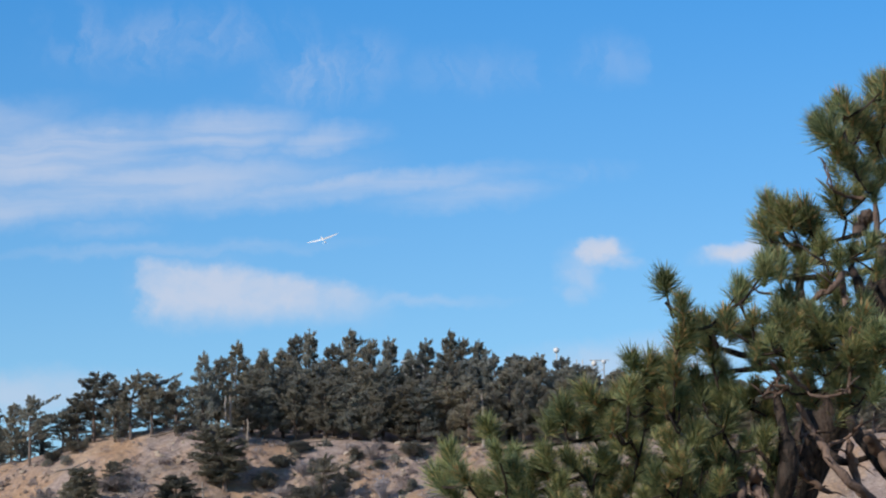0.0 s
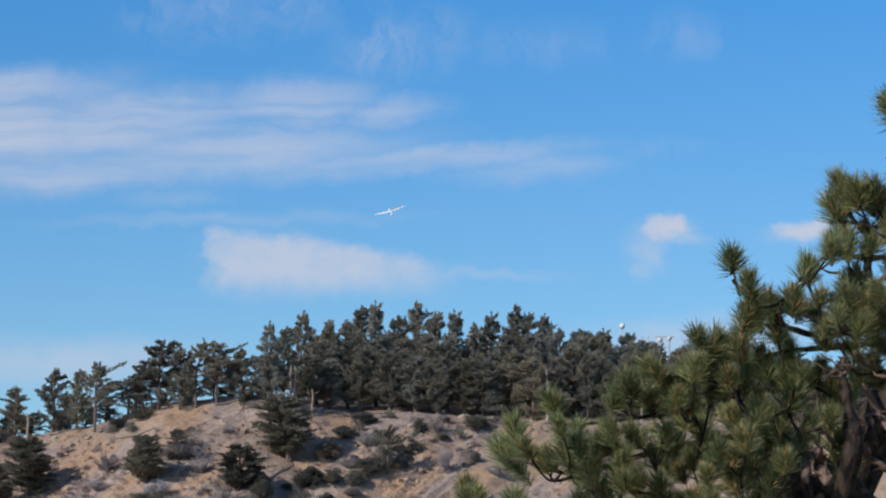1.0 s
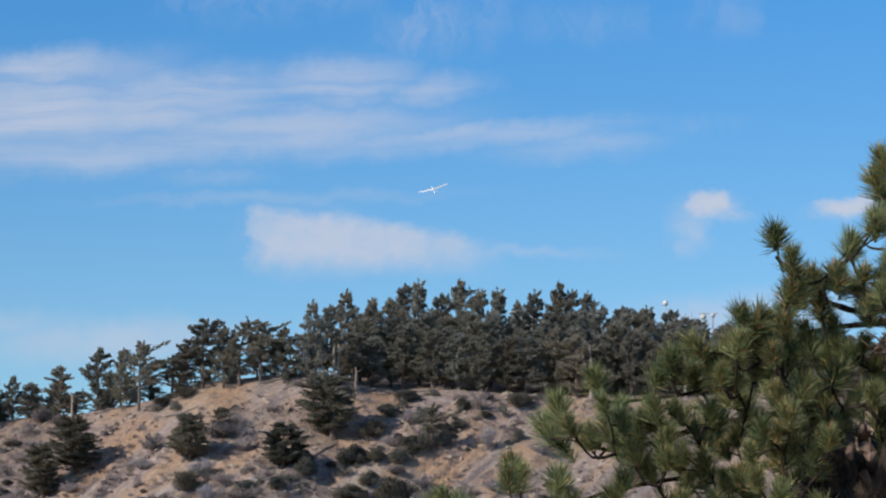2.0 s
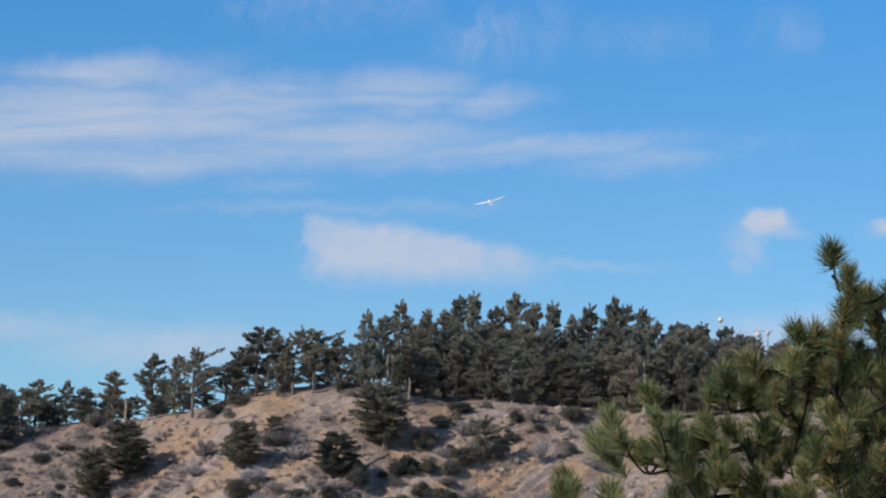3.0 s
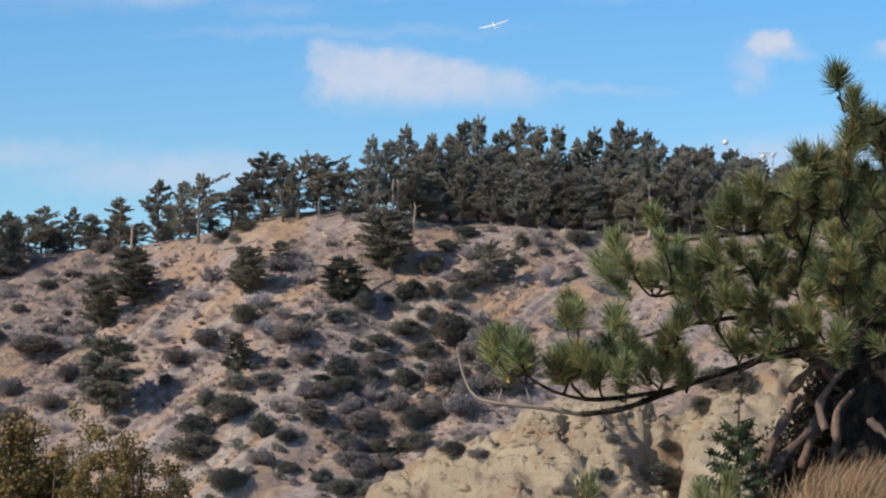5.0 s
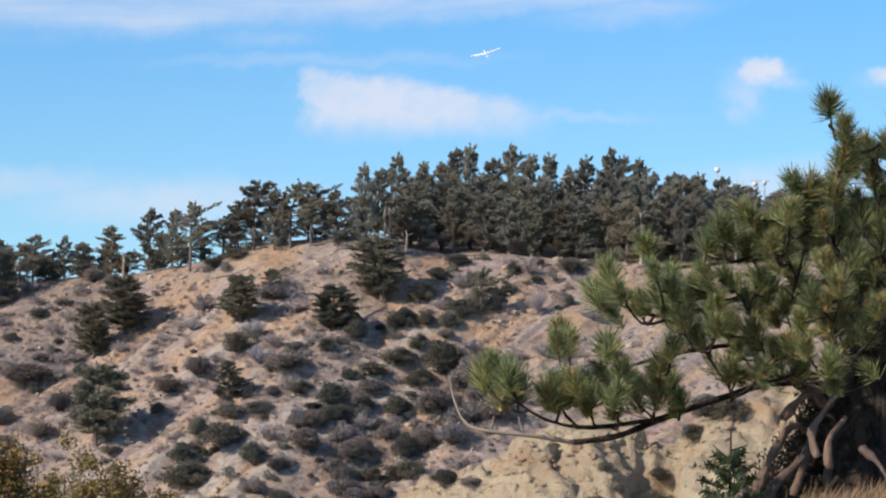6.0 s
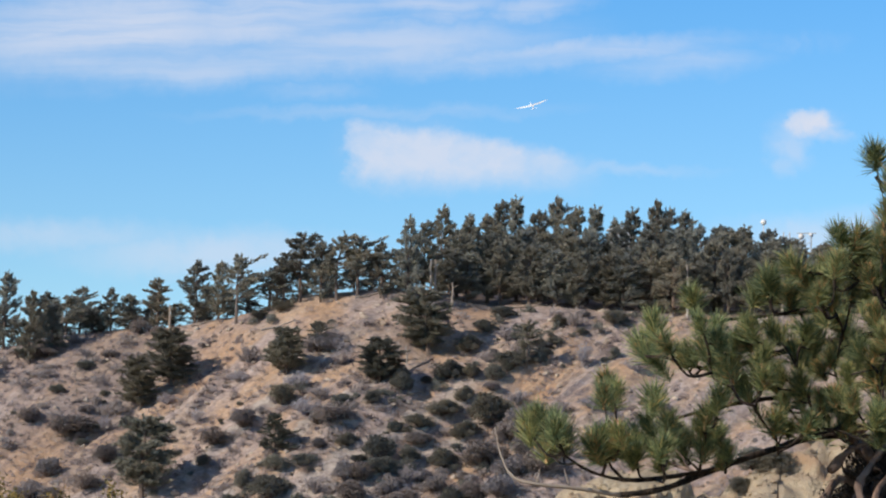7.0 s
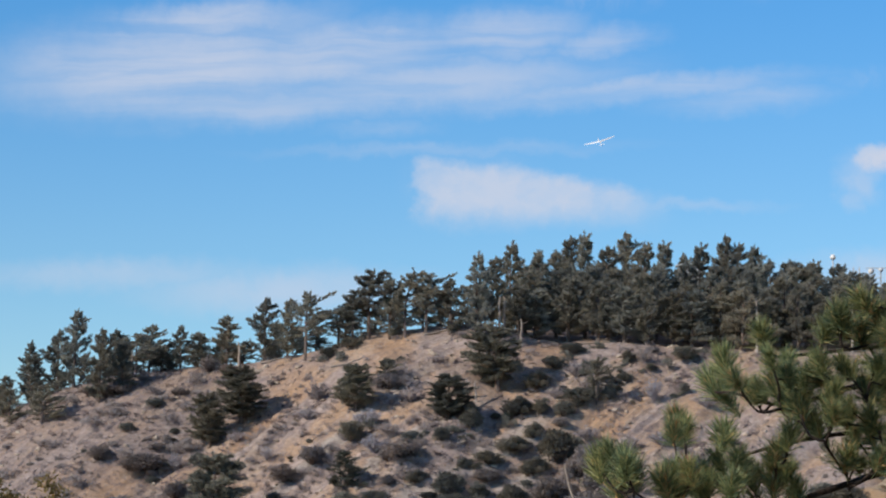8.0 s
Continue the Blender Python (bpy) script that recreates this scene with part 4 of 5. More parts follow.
# bare grey and russet brush, past counting
for name, tries, mat, words in (("grey_brush", 620, GREY_TWIGS, "bare pale grey dead brush scattered over hillside"), ("russet_brush", 210, RUSSET_TWIGS, "dry russet brown brush scattered over the hillside")):
    brush = Build()
    for _ in range(tries):
        cx, cy = (pick.uniform(-105, 85), pick.uniform(384, 483)) if pick.random() < 0.6 else (pick.uniform(-55, 5), pick.uniform(388, 450))
        if gravelly(cx, cy) < 0.0 and pick.random() < 0.75:
            continue
        for _ in range(pick.randrange(2, 6)):
            along_by = pick.gauss(0, 3.2)
            x, y = cx - 0.49 * along_by + pick.gauss(0, 0.45), cy - 0.872 * along_by + pick.gauss(0, 0.6)
            r = 0.35 + 0.75 * pick.random() ** 1.5
            leaf_cloud(brush, pick, on_land(x, y, -r * 0.30), r, 0.70, int(40 + 110 * r), 0.20)
    tagged(part(name, brush, mat, None), words, "brush", kind="stuff")

lilac = Build()
for _ in range(2100):
    x, y = pick.choice((pick.uniform(-108, 40), pick.uniform(-108, -58))), pick.uniform(384, 480)
    if gravelly(x, y) < -0.05 and x > -62:
        continue
    for _ in range(pick.randrange(2, 5)):
        along_by = pick.gauss(0, 1.6)
        r = pick.uniform(0.22, 0.62)
        px_, py_ = x - 0.49 * along_by + pick.gauss(0, 0.3), y - 0.872 * along_by
        leaf_cloud(lilac, pick, on_land(px_, py_, -r * 0.35), r, 0.8, 26, 0.20)
tagged(part("dry_brush", lilac, LILAC_TWIGS, None), "low lilac grey dry brush in rows down the hillside", "brush", kind="stuff")

low = Build()
for _ in range(2000):
    x, y = pick.uniform(-105, 85), pick.uniform(384, 481)
    if gravelly(x, y) < 0.0 and pick.random() < 0.8:
        continue
    r = 0.20 + 0.7 * pick.random() ** 2.4
    leaf_cloud(low, pick, on_land(x, y, -r * 0.45), r, 0.8, int(30 + 70 * r), 0.16 + 0.05 * r)
part("low_scrub", low, OLIVE_LEAVES, None)
tagged(bpy.data.objects["low_scrub"], "small olive grey scrub tufts dotting the hillside", "scrub", kind="stuff")

stones = Build()
for _ in range(4200):
    x, y = pick.uniform(-105, 85), pick.uniform(384, 484)
    if gravelly(x, y) < 0.0 and pick.random() < 0.75:
        continue
    s = 0.14 + 0.6 * pick.random() ** 4
    stones.stone(on_land(x, y, -s * 0.1), s, pick)
part("hillside_stones", stones, STONE, None)
tagged(bpy.data.objects["hillside_stones"], "pale grey stones strewn over the hillside", "stones", kind="stuff")


# ---- the pine beside the camera ----
def off(u, v, y):
    """A point y metres ahead, at a bearing and height given in thousandths of that distance."""
    return Vector((u * y / 1000, y, EYE + v * y / 1000))


def curved(points, steps=4):
    """A smooth line through the points."""
    pts = [Vector(p) for p in points]
    out = []
    for i in range(len(pts) - 1):
        a, b, c, d = pts[max(i - 1, 0)], pts[i], pts[i + 1], pts[min(i + 2, len(pts) - 1)]
        for k in range(steps):
            t = k / steps
            out.append(0.5 * (2 * b + (c - a) * t + (2 * a - 5 * b + 4 * c - d) * t * t + (3 * b - a - 3 * c + d) * t ** 3))
    return out + [pts[-1]]


def taper(n, a, b):
    return [a + (b - a) * i / (n - 1) for i in range(n)]


def needles_into(b, rng, needle_length, count, m):
    """A brush of long needles round the end of a twig, along the +z of m."""
    turn = m.to_3x3()
    for _ in range(count):
        k = rng.random()
        base = Vector((rng.gauss(0, 0.004), rng.gauss(0, 0.004), -0.07 + 0.10 * k))
        a = rng.uniform(0, 6.283)
        spread = radians(rng.uniform(18, 62) * (1.25 - 0.65 * k))
        d = Vector((math.cos(a) * math.sin(spread), math.sin(a) * math.sin(spread), math.cos(spread)))
        ln = needle_length * rng.uniform(0.75, 1.12)
        side = turn @ (d.cross(Vector((rng.gauss(0, 1), rng.gauss(0, 1), rng.gauss(0, 1)))).normalized() * 0.0020)
        bow = Vector((0, 0, -0.012)) * rng.random()
        mid_n, end_n = m @ (base + d * ln * 0.55 + bow * 0.2), m @ (base + d * ln + bow)
        base = m @ base
        b.poly(base - side * 0.6, base + side * 0.6, mid_n + side, mid_n - side)
        b.poly(mid_n - side, mid_n + side, end_n)


def tuft_mesh(seed, needle_length, count):
    b = Build()
    needles_into(b, random.Random(seed), needle_length, count, Matrix())
    me = b.mesh("needle_tuft")
    me.materials.append(NEEDLES)
    return me


def bud_mesh():
    b = Build()
    b.tube([(0, 0, -0.06), (0, 0, -0.01), (0, 0, 0.03), (0, 0, 0.055)], [0.008, 0.012, 0.013, 0.002], 6)
    needles_into(b, random.Random(77), 0.090, 40, Matrix.Translation((0, 0, 0.03)))
    me = b.mesh("bud")
    me.materials.append(BUD)
    return me


TUFTS = [tuft_mesh(41 + k, 0.116 + 0.010 * (k % 3), 320) for k in range(5)]
BUD_MESH = bud_mesh()
leafing = random.Random(5)


def tuft_pose(at, way, size):
    return Matrix.Translation(at) @ way.to_track_quat("Z", "Y").to_matrix().to_4x4() @ Matrix.Rotation(leafing.uniform(0, 6.28), 4, "Z") @ Matrix.Scale(size, 4)


def set_tuft(tree, at, way, size):
    ob = new("needle_tuft", leafing.choice(TUFTS))
    ob.parent = tree
    ob.matrix_basis = tuft_pose(at, way, size)
    if leafing.random() < 0.5:
        tip = new("bud", BUD_MESH)
        tip.parent = ob
    return ob


pine = new("pine_tree")
trunk_line = curved([off(u, v, 17.3) for u, v in ((130, -10), (132, 14), (138, 42), (152, 73), (172, 106), (190, 144), (201, 177), (208, 222), (212, 250))])
b = Build()
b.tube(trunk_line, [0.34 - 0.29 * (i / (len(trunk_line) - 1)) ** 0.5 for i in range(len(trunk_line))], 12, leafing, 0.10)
part("trunk", b, SHADED_BARK, pine, "furrowed trunk with shade-darkened bark", True)
# a swollen dark mass, added to fill the black shade by the trunk foot
shade_bulk_line = curved([off(112, -8, 17.4), off(117, 10, 17.4), off(123, 30, 17.4), off(131, 52, 17.4), off(142, 70, 17.4)])
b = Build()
b.tube(shade_bulk_line, [0.20 + 0.12 * math.sin(0.5 + i * 0.9) ** 2 for i in range(len(shade_bulk_line))], 14, leafing, 0.22)
part("burl", b, SHADED_BARK, pine, "swollen dark bulk added for the shade at the trunk foot", True)

# limbs: bearing, height and distance from the trunk outwards, then the thickness at the root
BOUGHS = (
    (((138, 46, 17.2), (128, 49, 17.1), (98, 52, 16.8), (75, 46, 16.5), (58, 40, 16.3), (41, 33.5, 16.2), (27, 31.5, 16.1)), 0.044, 0.022),
    (((58, 40, 16.3), (33, 36.5, 16.0), (18, 39, 15.9), (8, 45, 15.8)), 0.028, 0.008),
    (((152, 73, 17.2), (116, 70, 16.7), (90, 66, 16.3), (63, 62, 16.0), (45, 57, 15.9)), 0.055, 0.010),
    (((160, 88, 17.2), (120, 87, 16.6), (85, 81, 16.2), (60, 74, 15.9), (42, 78, 15.8)), 0.055, 0.009),
    (((171, 104, 17.2), (130, 103, 16.8), (100, 96, 16.4), (75, 92, 16.2), (52, 90, 16.0)), 0.055, 0.009),
    (((178, 119, 17.2), (140, 116, 16.6), (126, 114, 16.3), (106, 108, 16.1)), 0.045, 0.009),
    (((185, 134, 17.2), (150, 121, 16.8), (135, 122.4, 16.4), (126.5, 126.5, 16.3), (120.8, 130.9, 16.2), (113.6, 139.8, 16.2)), 0.046, 0.014),
    (((192, 150, 17.2), (160, 147, 16.9), (148, 149, 16.8), (139, 142, 16.7)), 0.040, 0.008),
    (((194, 156, 17.2), (172, 152, 16.7), (160, 155, 16.5), (152, 165, 16.5)), 0.038, 0.012),
    (((201, 177, 17.2), (187, 186, 17.0), (178, 198, 17.0)), 0.034, 0.010),
    (((203, 190, 17.2), (190, 205, 17.1), (191, 217, 17.1)), 0.030, 0.008),
    (((206, 186, 16.6), (195, 192, 16.2), (185, 196, 15.9), (177, 194, 15.8)), 0.030, 0.010), (((204, 196, 16.6), (194, 202, 16.2), (185, 203, 15.9)), 0.026, 0.010),
    (((196, 160, 16.8), (183, 162, 16.3), (173, 160, 16.0), (164, 158, 15.9)), 0.034, 0.012),
    (((143, 55, 17.2), (112, 55, 16.7), (95, 53, 16.4), (80, 46, 16.3)), 0.040, 0.009),
    (((172, 104, 17.2), (178, 92, 16.6), (186, 80, 16.4), (195, 70, 16.3)), 0.075, 0.030),
    (((162, 92, 17.2), (171, 84, 16.6), (180, 85, 16.5), (192, 90, 16.4)), 0.060, 0.016),
    (((180, 124, 17.2), (176, 118, 16.6), (178, 112, 16.2), (186, 118, 16.0)), 0.035, 0.010),
    (((189, 146, 17.2), (182, 140, 16.6), (170, 130, 16.1), (160, 124, 15.9)), 0.035, 0.010),
)
limb_lines = []
for points, thick, thin in BOUGHS:
    line = curved([off(u, v, y if v < 50 else y + 0.3) for u, v, y in points])
    limb_lines.append(line)
    b = Build()
    b.tube(line, taper(len(line), thick * 0.5, thin * 0.7), 8, leafing, 0.2)
    part("limb", b, SHADED_BARK, pine, smooth_faces=True)

# the dead end of the lowest limb, bleached and turned up
bare = curved([off(*p) for p in ((27, 31.5, 16.1), (14, 33.5, 16.0), (-1, 35, 15.9), (-9, 37.5, 15.9), (-13, 45, 15.9), (-15, 54, 15.9))])
b = Build()
b.tube(bare, taper(len(bare), 0.014, 0.003), 7, leafing, 0.1)
for i, (dx, dz) in ((5, (-0.03, 0.10)), (8, (0.02, 0.08)), (11, (-0.05, 0.05))):
    b.tube([bare[i], bare[i] + Vector((dx, 0, dz))], [0.006, 0.002], 5)
part("dead_limb", b, DEAD_WOOD, pine, "bleached bare tip of the lowest limb", True)

# where the twigs end that carry needles: bearing and height; the outer ones stand free
TIPS_OUTER = (
    (-3.2, 52.2), (0.9, 56), (5.3, 52.2), (2.5, 46.5), (8.6, 48.4), (21.5, 63.8), (21.2, 48.9), (18.7, 46.1), (51.8, 96.7), (38.9, 87.3), (35.1, 79.6), (101.5, 118.2), (106.3, 116.3), (113.3, 116.4),
    (72.9, 98.8), (86.2, 107.9), (25.3, 63.9), (23.4, 68.1), (27.3, 50.5), (38.6, 62.1), (23.5, 46.7), (113.5, 145.5), (119.1, 137.5), (117.3, 125.5),
    (138.7, 142.2), (147.8, 150.2), (153.3, 150.1), (151.1, 171), (149.3, 162.5), (156.8, 167.7), (163.3, 168.2), (173.7, 203.7), (178.2, 207.6), (171.8, 197.1),
    (189, 210), (192.3, 213.3), (174.6, 171.9), (134.4, 131), (127.5, 128.4), (166, 164.2),
)
TIPS_LOWEST = (
    (33, 48.5), (41, 48), (48.5, 46.5), (55, 48), (63, 47.5), (31.4, 52.5), (46.7, 52.6), (60, 52.7), (37.1, 56.3), (79, 56.7), (42.9, 56.8), (90.4, 56.8),
    (101.8, 56.9), (56.2, 58.8), (113.2, 58.9), (82.8, 64.4), (60, 64.5), (94.2, 64.5), (99.9, 64.5), (105.6, 64.6), (69.5, 68.5), (126.2, 68.6), (88.5, 70.1), (75.2, 71.9),
    (113.2, 72.3), (80.9, 73.9), (63.7, 74.1),
)
TIPS_MIDDLE = (
    (120.9, 78.1), (48.5, 79.4), (75.2, 79.6), (98, 79.8), (86.2, 80.1), (56.1, 81.7), (107.6, 81.8), (42.7, 83.2), (65.6, 83.7), (116.7, 85.7), (124.3, 87.1), (79, 87.7),
    (90, 87.8), (71.3, 89.1), (59.9, 89.4), (101.8, 89.4), (54.2, 90.9), (113.3, 93.3), (122.4, 95.7), (84.7, 98.9), (98, 99), (94.2, 100.8), (79, 101.1), (105.7, 102.9),
    (77, 104.6), (90.4, 104.7), (113.3, 104.8), (117.1, 108.7), (100, 110.5), (109.5, 112.5),
)
TIPS_UPPER = (
    (160.3, 158.4), (168.1, 159.6), (173.8, 154.8), (178.4, 157), (184.3, 158.9), (180.5, 201.6), (183.9, 203.5), (179, 190.6), (183, 185), (188.9, 192.4), (190.9, 184.5), (177.7, 196.6),
    (187.3, 199.4), (143.3, 134.3), (149.4, 131.8), (144.8, 124.1), (156.5, 125.2), (172.4, 133.7), (176.1, 129.3), (180.6, 133.5), (168.1, 125.6), (175.7, 121.5), (181.7, 117.5), (164.3, 118.3),
    (161.6, 110.2), (154.5, 116.5), (171.5, 113.8), (175.5, 109.5), (185.1, 114.9), (166.6, 133.8), (184.7, 127.5), (129.1, 110.9), (136.4, 108.8), (142.7, 111), (146.2, 102.8), (132.5, 99.6),
    (138, 91.4), (145.8, 93.5), (147.4, 85.4), (128.9, 90.1), (122.5, 98.9), (129.8, 78.5), (118.8, 78.8), (150.6, 80), (191.5, 204.3), (191.9, 194.4),
)
TIPS_FILLING = (
    (120.4, 131.4), (126.6, 132.2), (133.7, 132.9), (115.7, 116.6), (118.1, 110.4), (123.6, 114.7), (103.3, 110.7), (97.9, 109.0), (108.5, 111.5), (128.0, 123.3), (111.9, 107.0),
    (163.8, 136.7), (172.8, 141.8), (174.1, 130.3), (181.5, 138.1), (185.5, 129.2), (156.9, 140.4), (166.0, 126.9), (149.3, 128.2), (142.3, 129.2), (158.2, 130.6), (153.1, 135.1), (177.2, 122.3),
)
inner = Build()
all_points = [p for line in limb_lines for p in line[2:]]
for k, (u, v) in enumerate(TIPS_OUTER + TIPS_LOWEST + TIPS_MIDDLE + TIPS_UPPER + TIPS_FILLING):
    free = k < len(TIPS_OUTER)
    c = off(u, v - (0.0 if free else 2.0), leafing.uniform(15.5, 16.25))
    root = min(all_points, key=lambda p: (p.x - c.x - 0.08) ** 2 + (p.z - c.z + 0.12) ** 2 + 0.3 * (p.y - c.y) ** 2)
    stem = curved([root, root.lerp(c, 0.55) + Vector((leafing.gauss(0, 0.03), leafing.gauss(0, 0.03), leafing.uniform(-0.10, 0.0))), c])
    all_points.extend(stem[3:7])
    b = Build()
    b.tube(stem, taper(len(stem), 0.009, 0.005), 6, leafing, 0.2)
    outward = (c - root).normalized()
    for j in range(1 + (leafing.random() < (0.55 if free else 0.75))):
        d = Vector((0, 0, 0)) if j == 0 else Vector((leafing.gauss(0.02, 0.06), leafing.uniform(-0.05, 0.25), leafing.gauss(-0.05, 0.04)))
        at = c + d
        way = (Vector((leafing.gauss(-0.05, 0.22), leafing.gauss(-0.28, 0.2), 0.85)) + outward * 0.4).normalized()
        if j:
            b.tube([stem[-4], (stem[-1] + at) / 2 - way * 0.05, at], [0.006, 0.005, 0.004], 5)
        set_tuft(pine, at, way, leafing.uniform(0.86, 1.12) * (0.92 if j else 1.15 if free else 1.0))
    part("twig", b, SHADED_BARK, pine, smooth_faces=True)
    for _ in range(0 if free or v < 62 else 1):
        at = c + Vector((leafing.gauss(0.03, 0.09), leafing.uniform(0.25, 1.1), leafing.gauss(-0.03, 0.08)))
        needles_into(inner, leafing, 0.12, 120, tuft_pose(at, Vector((leafing.gauss(0, 0.5), leafing.gauss(-0.2, 0.5), 0.7)).normalized(), 1.0))
# extra needles hidden behind the tufts, added to shade the trunk foot
for _ in range(40):
    at = off(leafing.uniform(88, 132), leafing.uniform(62, 96), leafing.uniform(16.5, 17.3))
    needles_into(inner, leafing, 0.12, 110, tuft_pose(at, Vector((leafing.gauss(0, 0.5), leafing.gauss(-0.2, 0.5), 0.7)).normalized(), 1.05))
tagged(part("inner_needles", inner, NEEDLES, pine, "shaded needles within the crown"), kind="stuff")

# bare dead twigs among the limbs
for u, v, y, du, dv in ((92, 60, 16.2, -14, 3), (100, 62, 16.3, -10, -4), (112, 68, 16.2, 10, -9), (150, 142, 16.6, -9, 5), (178, 176, 16.8, -11, 6), (176, 171, 16.8, -12, 2),
                        (66, 66, 16.1, -6, -5), (118, 72, 16.2, 8, 8), (168, 112, 16.2, 8, -10), (150, 100, 16.5, 7, -9), (160, 98, 16.4, 9, -4)):
    p, e = off(u, v, y), off(u + du, v + dv, y - 0.1)
    m = (p + e) / 2 + Vector((0, 0, -0.03))
    b = Build()
    b.tube(curved([p, m, e]), taper(9, 0.010, 0.003), 5, leafing, 0.1)
    part("dead_twig", b, OLD_WOOD, pine, "bare dry twig", True)

# dark boles that lean together, bark shade-toned; the thickest added to fill deep shade
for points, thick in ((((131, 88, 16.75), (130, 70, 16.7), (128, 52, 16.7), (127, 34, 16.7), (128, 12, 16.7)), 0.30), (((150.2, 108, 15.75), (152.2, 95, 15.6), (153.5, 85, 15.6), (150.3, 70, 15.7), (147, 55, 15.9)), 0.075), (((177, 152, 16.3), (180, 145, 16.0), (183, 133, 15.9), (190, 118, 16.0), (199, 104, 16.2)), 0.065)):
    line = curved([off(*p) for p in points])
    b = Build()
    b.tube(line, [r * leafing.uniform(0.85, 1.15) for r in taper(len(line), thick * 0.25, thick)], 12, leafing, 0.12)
    part("bole", b, SHADED_BARK, pine, "bole with shade-darkened bark", True)

# bare twisted limbs that show through the needles: line, thickness at both ends
TWISTED = (
    (((160.6, 151.5), (159.7, 141.7), (163, 132.9)), 15.9, 0.024, 0.022), (((156.7, 130.5), (160.9, 136.8), (165.9, 140.6), (172.9, 145.4), (175.5, 149.6)), 15.75, 0.012, 0.018),
    (((174.1, 149.7), (174.5, 144.4), (174.9, 137.5)), 15.9, 0.018, 0.016), (((187.2, 178.6), (187.2, 164.7), (187.6, 153.9)), 15.9, 0.012, 0.022),
    (((186.6, 177), (180.2, 174.4), (174.4, 176.6), (170.9, 180.5), (170, 187.8)), 16.0, 0.013, 0.003), (((148.4, 118.6), (151.3, 113.1), (148.4, 108.9), (145, 105.9)), 15.6, 0.010, 0.005),
    (((154.2, 109.2), (150.3, 107.3), (145.9, 105.9)), 15.6, 0.009, 0.004), (((155.1, 115.5), (159.6, 108.7), (169.2, 106.1), (175.5, 108.3)), 15.6, 0.014, 0.006),
    (((177.3, 130), (175.4, 119), (176.2, 107.3)), 15.6, 0.010, 0.008), (((157.1, 104.5), (162.8, 93.1), (168.1, 83.4), (175.4, 75.2), (182.5, 69.7)), 15.7, 0.018, 0.028),
    (((164.5, 88.9), (174.3, 92.5), (179.2, 98.2)), 15.8, 0.010, 0.007), (((173.9, 91), (175.3, 81.3), (177.2, 71.7)), 15.9, 0.022, 0.026),
    (((181.1, 92.7), (184.7, 86.9), (188.3, 81)), 15.8, 0.034, 0.030), (((154.6, 84.1), (160.1, 77.8), (168.6, 72.9)), 15.9, 0.024, 0.014),
    (((156.6, 92.9), (163.2, 95.1)), 15.7, 0.006, 0.003), (((141.4, 82.1), (142.4, 76.3), (143.5, 70.6)), 15.8, 0.030, 0.036), (((136, 88.9), (136.8, 80.3), (136.7, 70.7)), 15.8, 0.018, 0.024),
    (((179.9, 160.9), (182.7, 165.8), (184.8, 169.7)), 16.6, 0.04, 0.036), (((33, 53.8), (38.7, 44.3), (52.1, 39.7)), 16.0, 0.006, 0.011),
)
for points, y, thick, thin in TWISTED:
    line = curved([off(u, v, y + 0.12 * math.sin(1.7 * i)) for i, (u, v) in enumerate(points)])
    b = Build()
    line = [p + Vector((leafing.gauss(0, 0.006), leafing.gauss(0, 0.006), leafing.gauss(0, 0.006))) for p in line]
    radii = [r * leafing.uniform(0.85, 1.18) * (0.35 if i in (0, len(line) - 1) else 1.0) for i, r in enumerate(taper(len(line), thick, thin))]
    b.tube(line, radii, 9, leafing, 0.22)
    for _ in range(3):
        i = leafing.randrange(1, len(line) - 1)
        e = line[i] + Vector((leafing.gauss(0, 0.07), leafing.gauss(-0.03, 0.04), leafing.gauss(0.02, 0.06)))
        b.tube([line[i], line[i].lerp(e, 0.5) + Vector((0, 0, 0.012)), e], [0.007, 0.005, 0.002], 5)
    part("twisted_limb", b, OLD_WOOD, pine, "bare twisted grey-brown limb", True)

tagged(pine, "large pine with long green needles and gnarled limbs", "tree")

# gnarled dead roots and fallen limbs under the pine
GNARLED = (
    ((88, 15, 16.3), (94, 28, 16.4), (100, 37, 16.5), (105, 36, 16.6), (110, 30, 16.8)), ((89, 10, 16.1), (96, 19, 16.2), (103, 26, 16.3), (108, 34, 16.5)),
    ((101, 14, 16.4), (104, 24, 16.4), (107, 34, 16.6), (112, 44, 16.8)), ((112, 12, 16.5), (113, 24, 16.6), (116, 36, 16.8), (114, 50, 17.0)),
    ((108, 50, 16.6), (112, 44, 16.5), (116, 47, 16.6), (121, 52, 16.7)),
    ((104, 56, 16.7), (108, 50, 16.6), (110, 46, 16.6), (113, 40, 16.7)), ((124, 30, 16.0), (130, 24, 15.9), (135, 15, 15.9)),
    ((105, 49.7, 16.1), (107.1, 53.5, 16.1), (116.6, 57.4, 16.2)), ((97.6, 40, 16.2), (105.2, 47.8, 16.1), (116.6, 52.6, 16.2)), ((109, 26.9, 16.1), (107, 34.5, 16.1), (111, 42, 16.1), (116.6, 49.8, 16.2)),
    ((112.8, 23, 16.0), (112.8, 32.6, 16.0), (118.5, 40.3, 16.1)),
    ((141, 66, 16.6), (148, 52, 16.5), (158, 40, 16.4)), ((150, 76, 16.8), (158, 66, 16.6), (170, 60, 16.4)), ((150, 92, 16.6), (153, 78, 16.5), (152, 64, 16.5)),
)
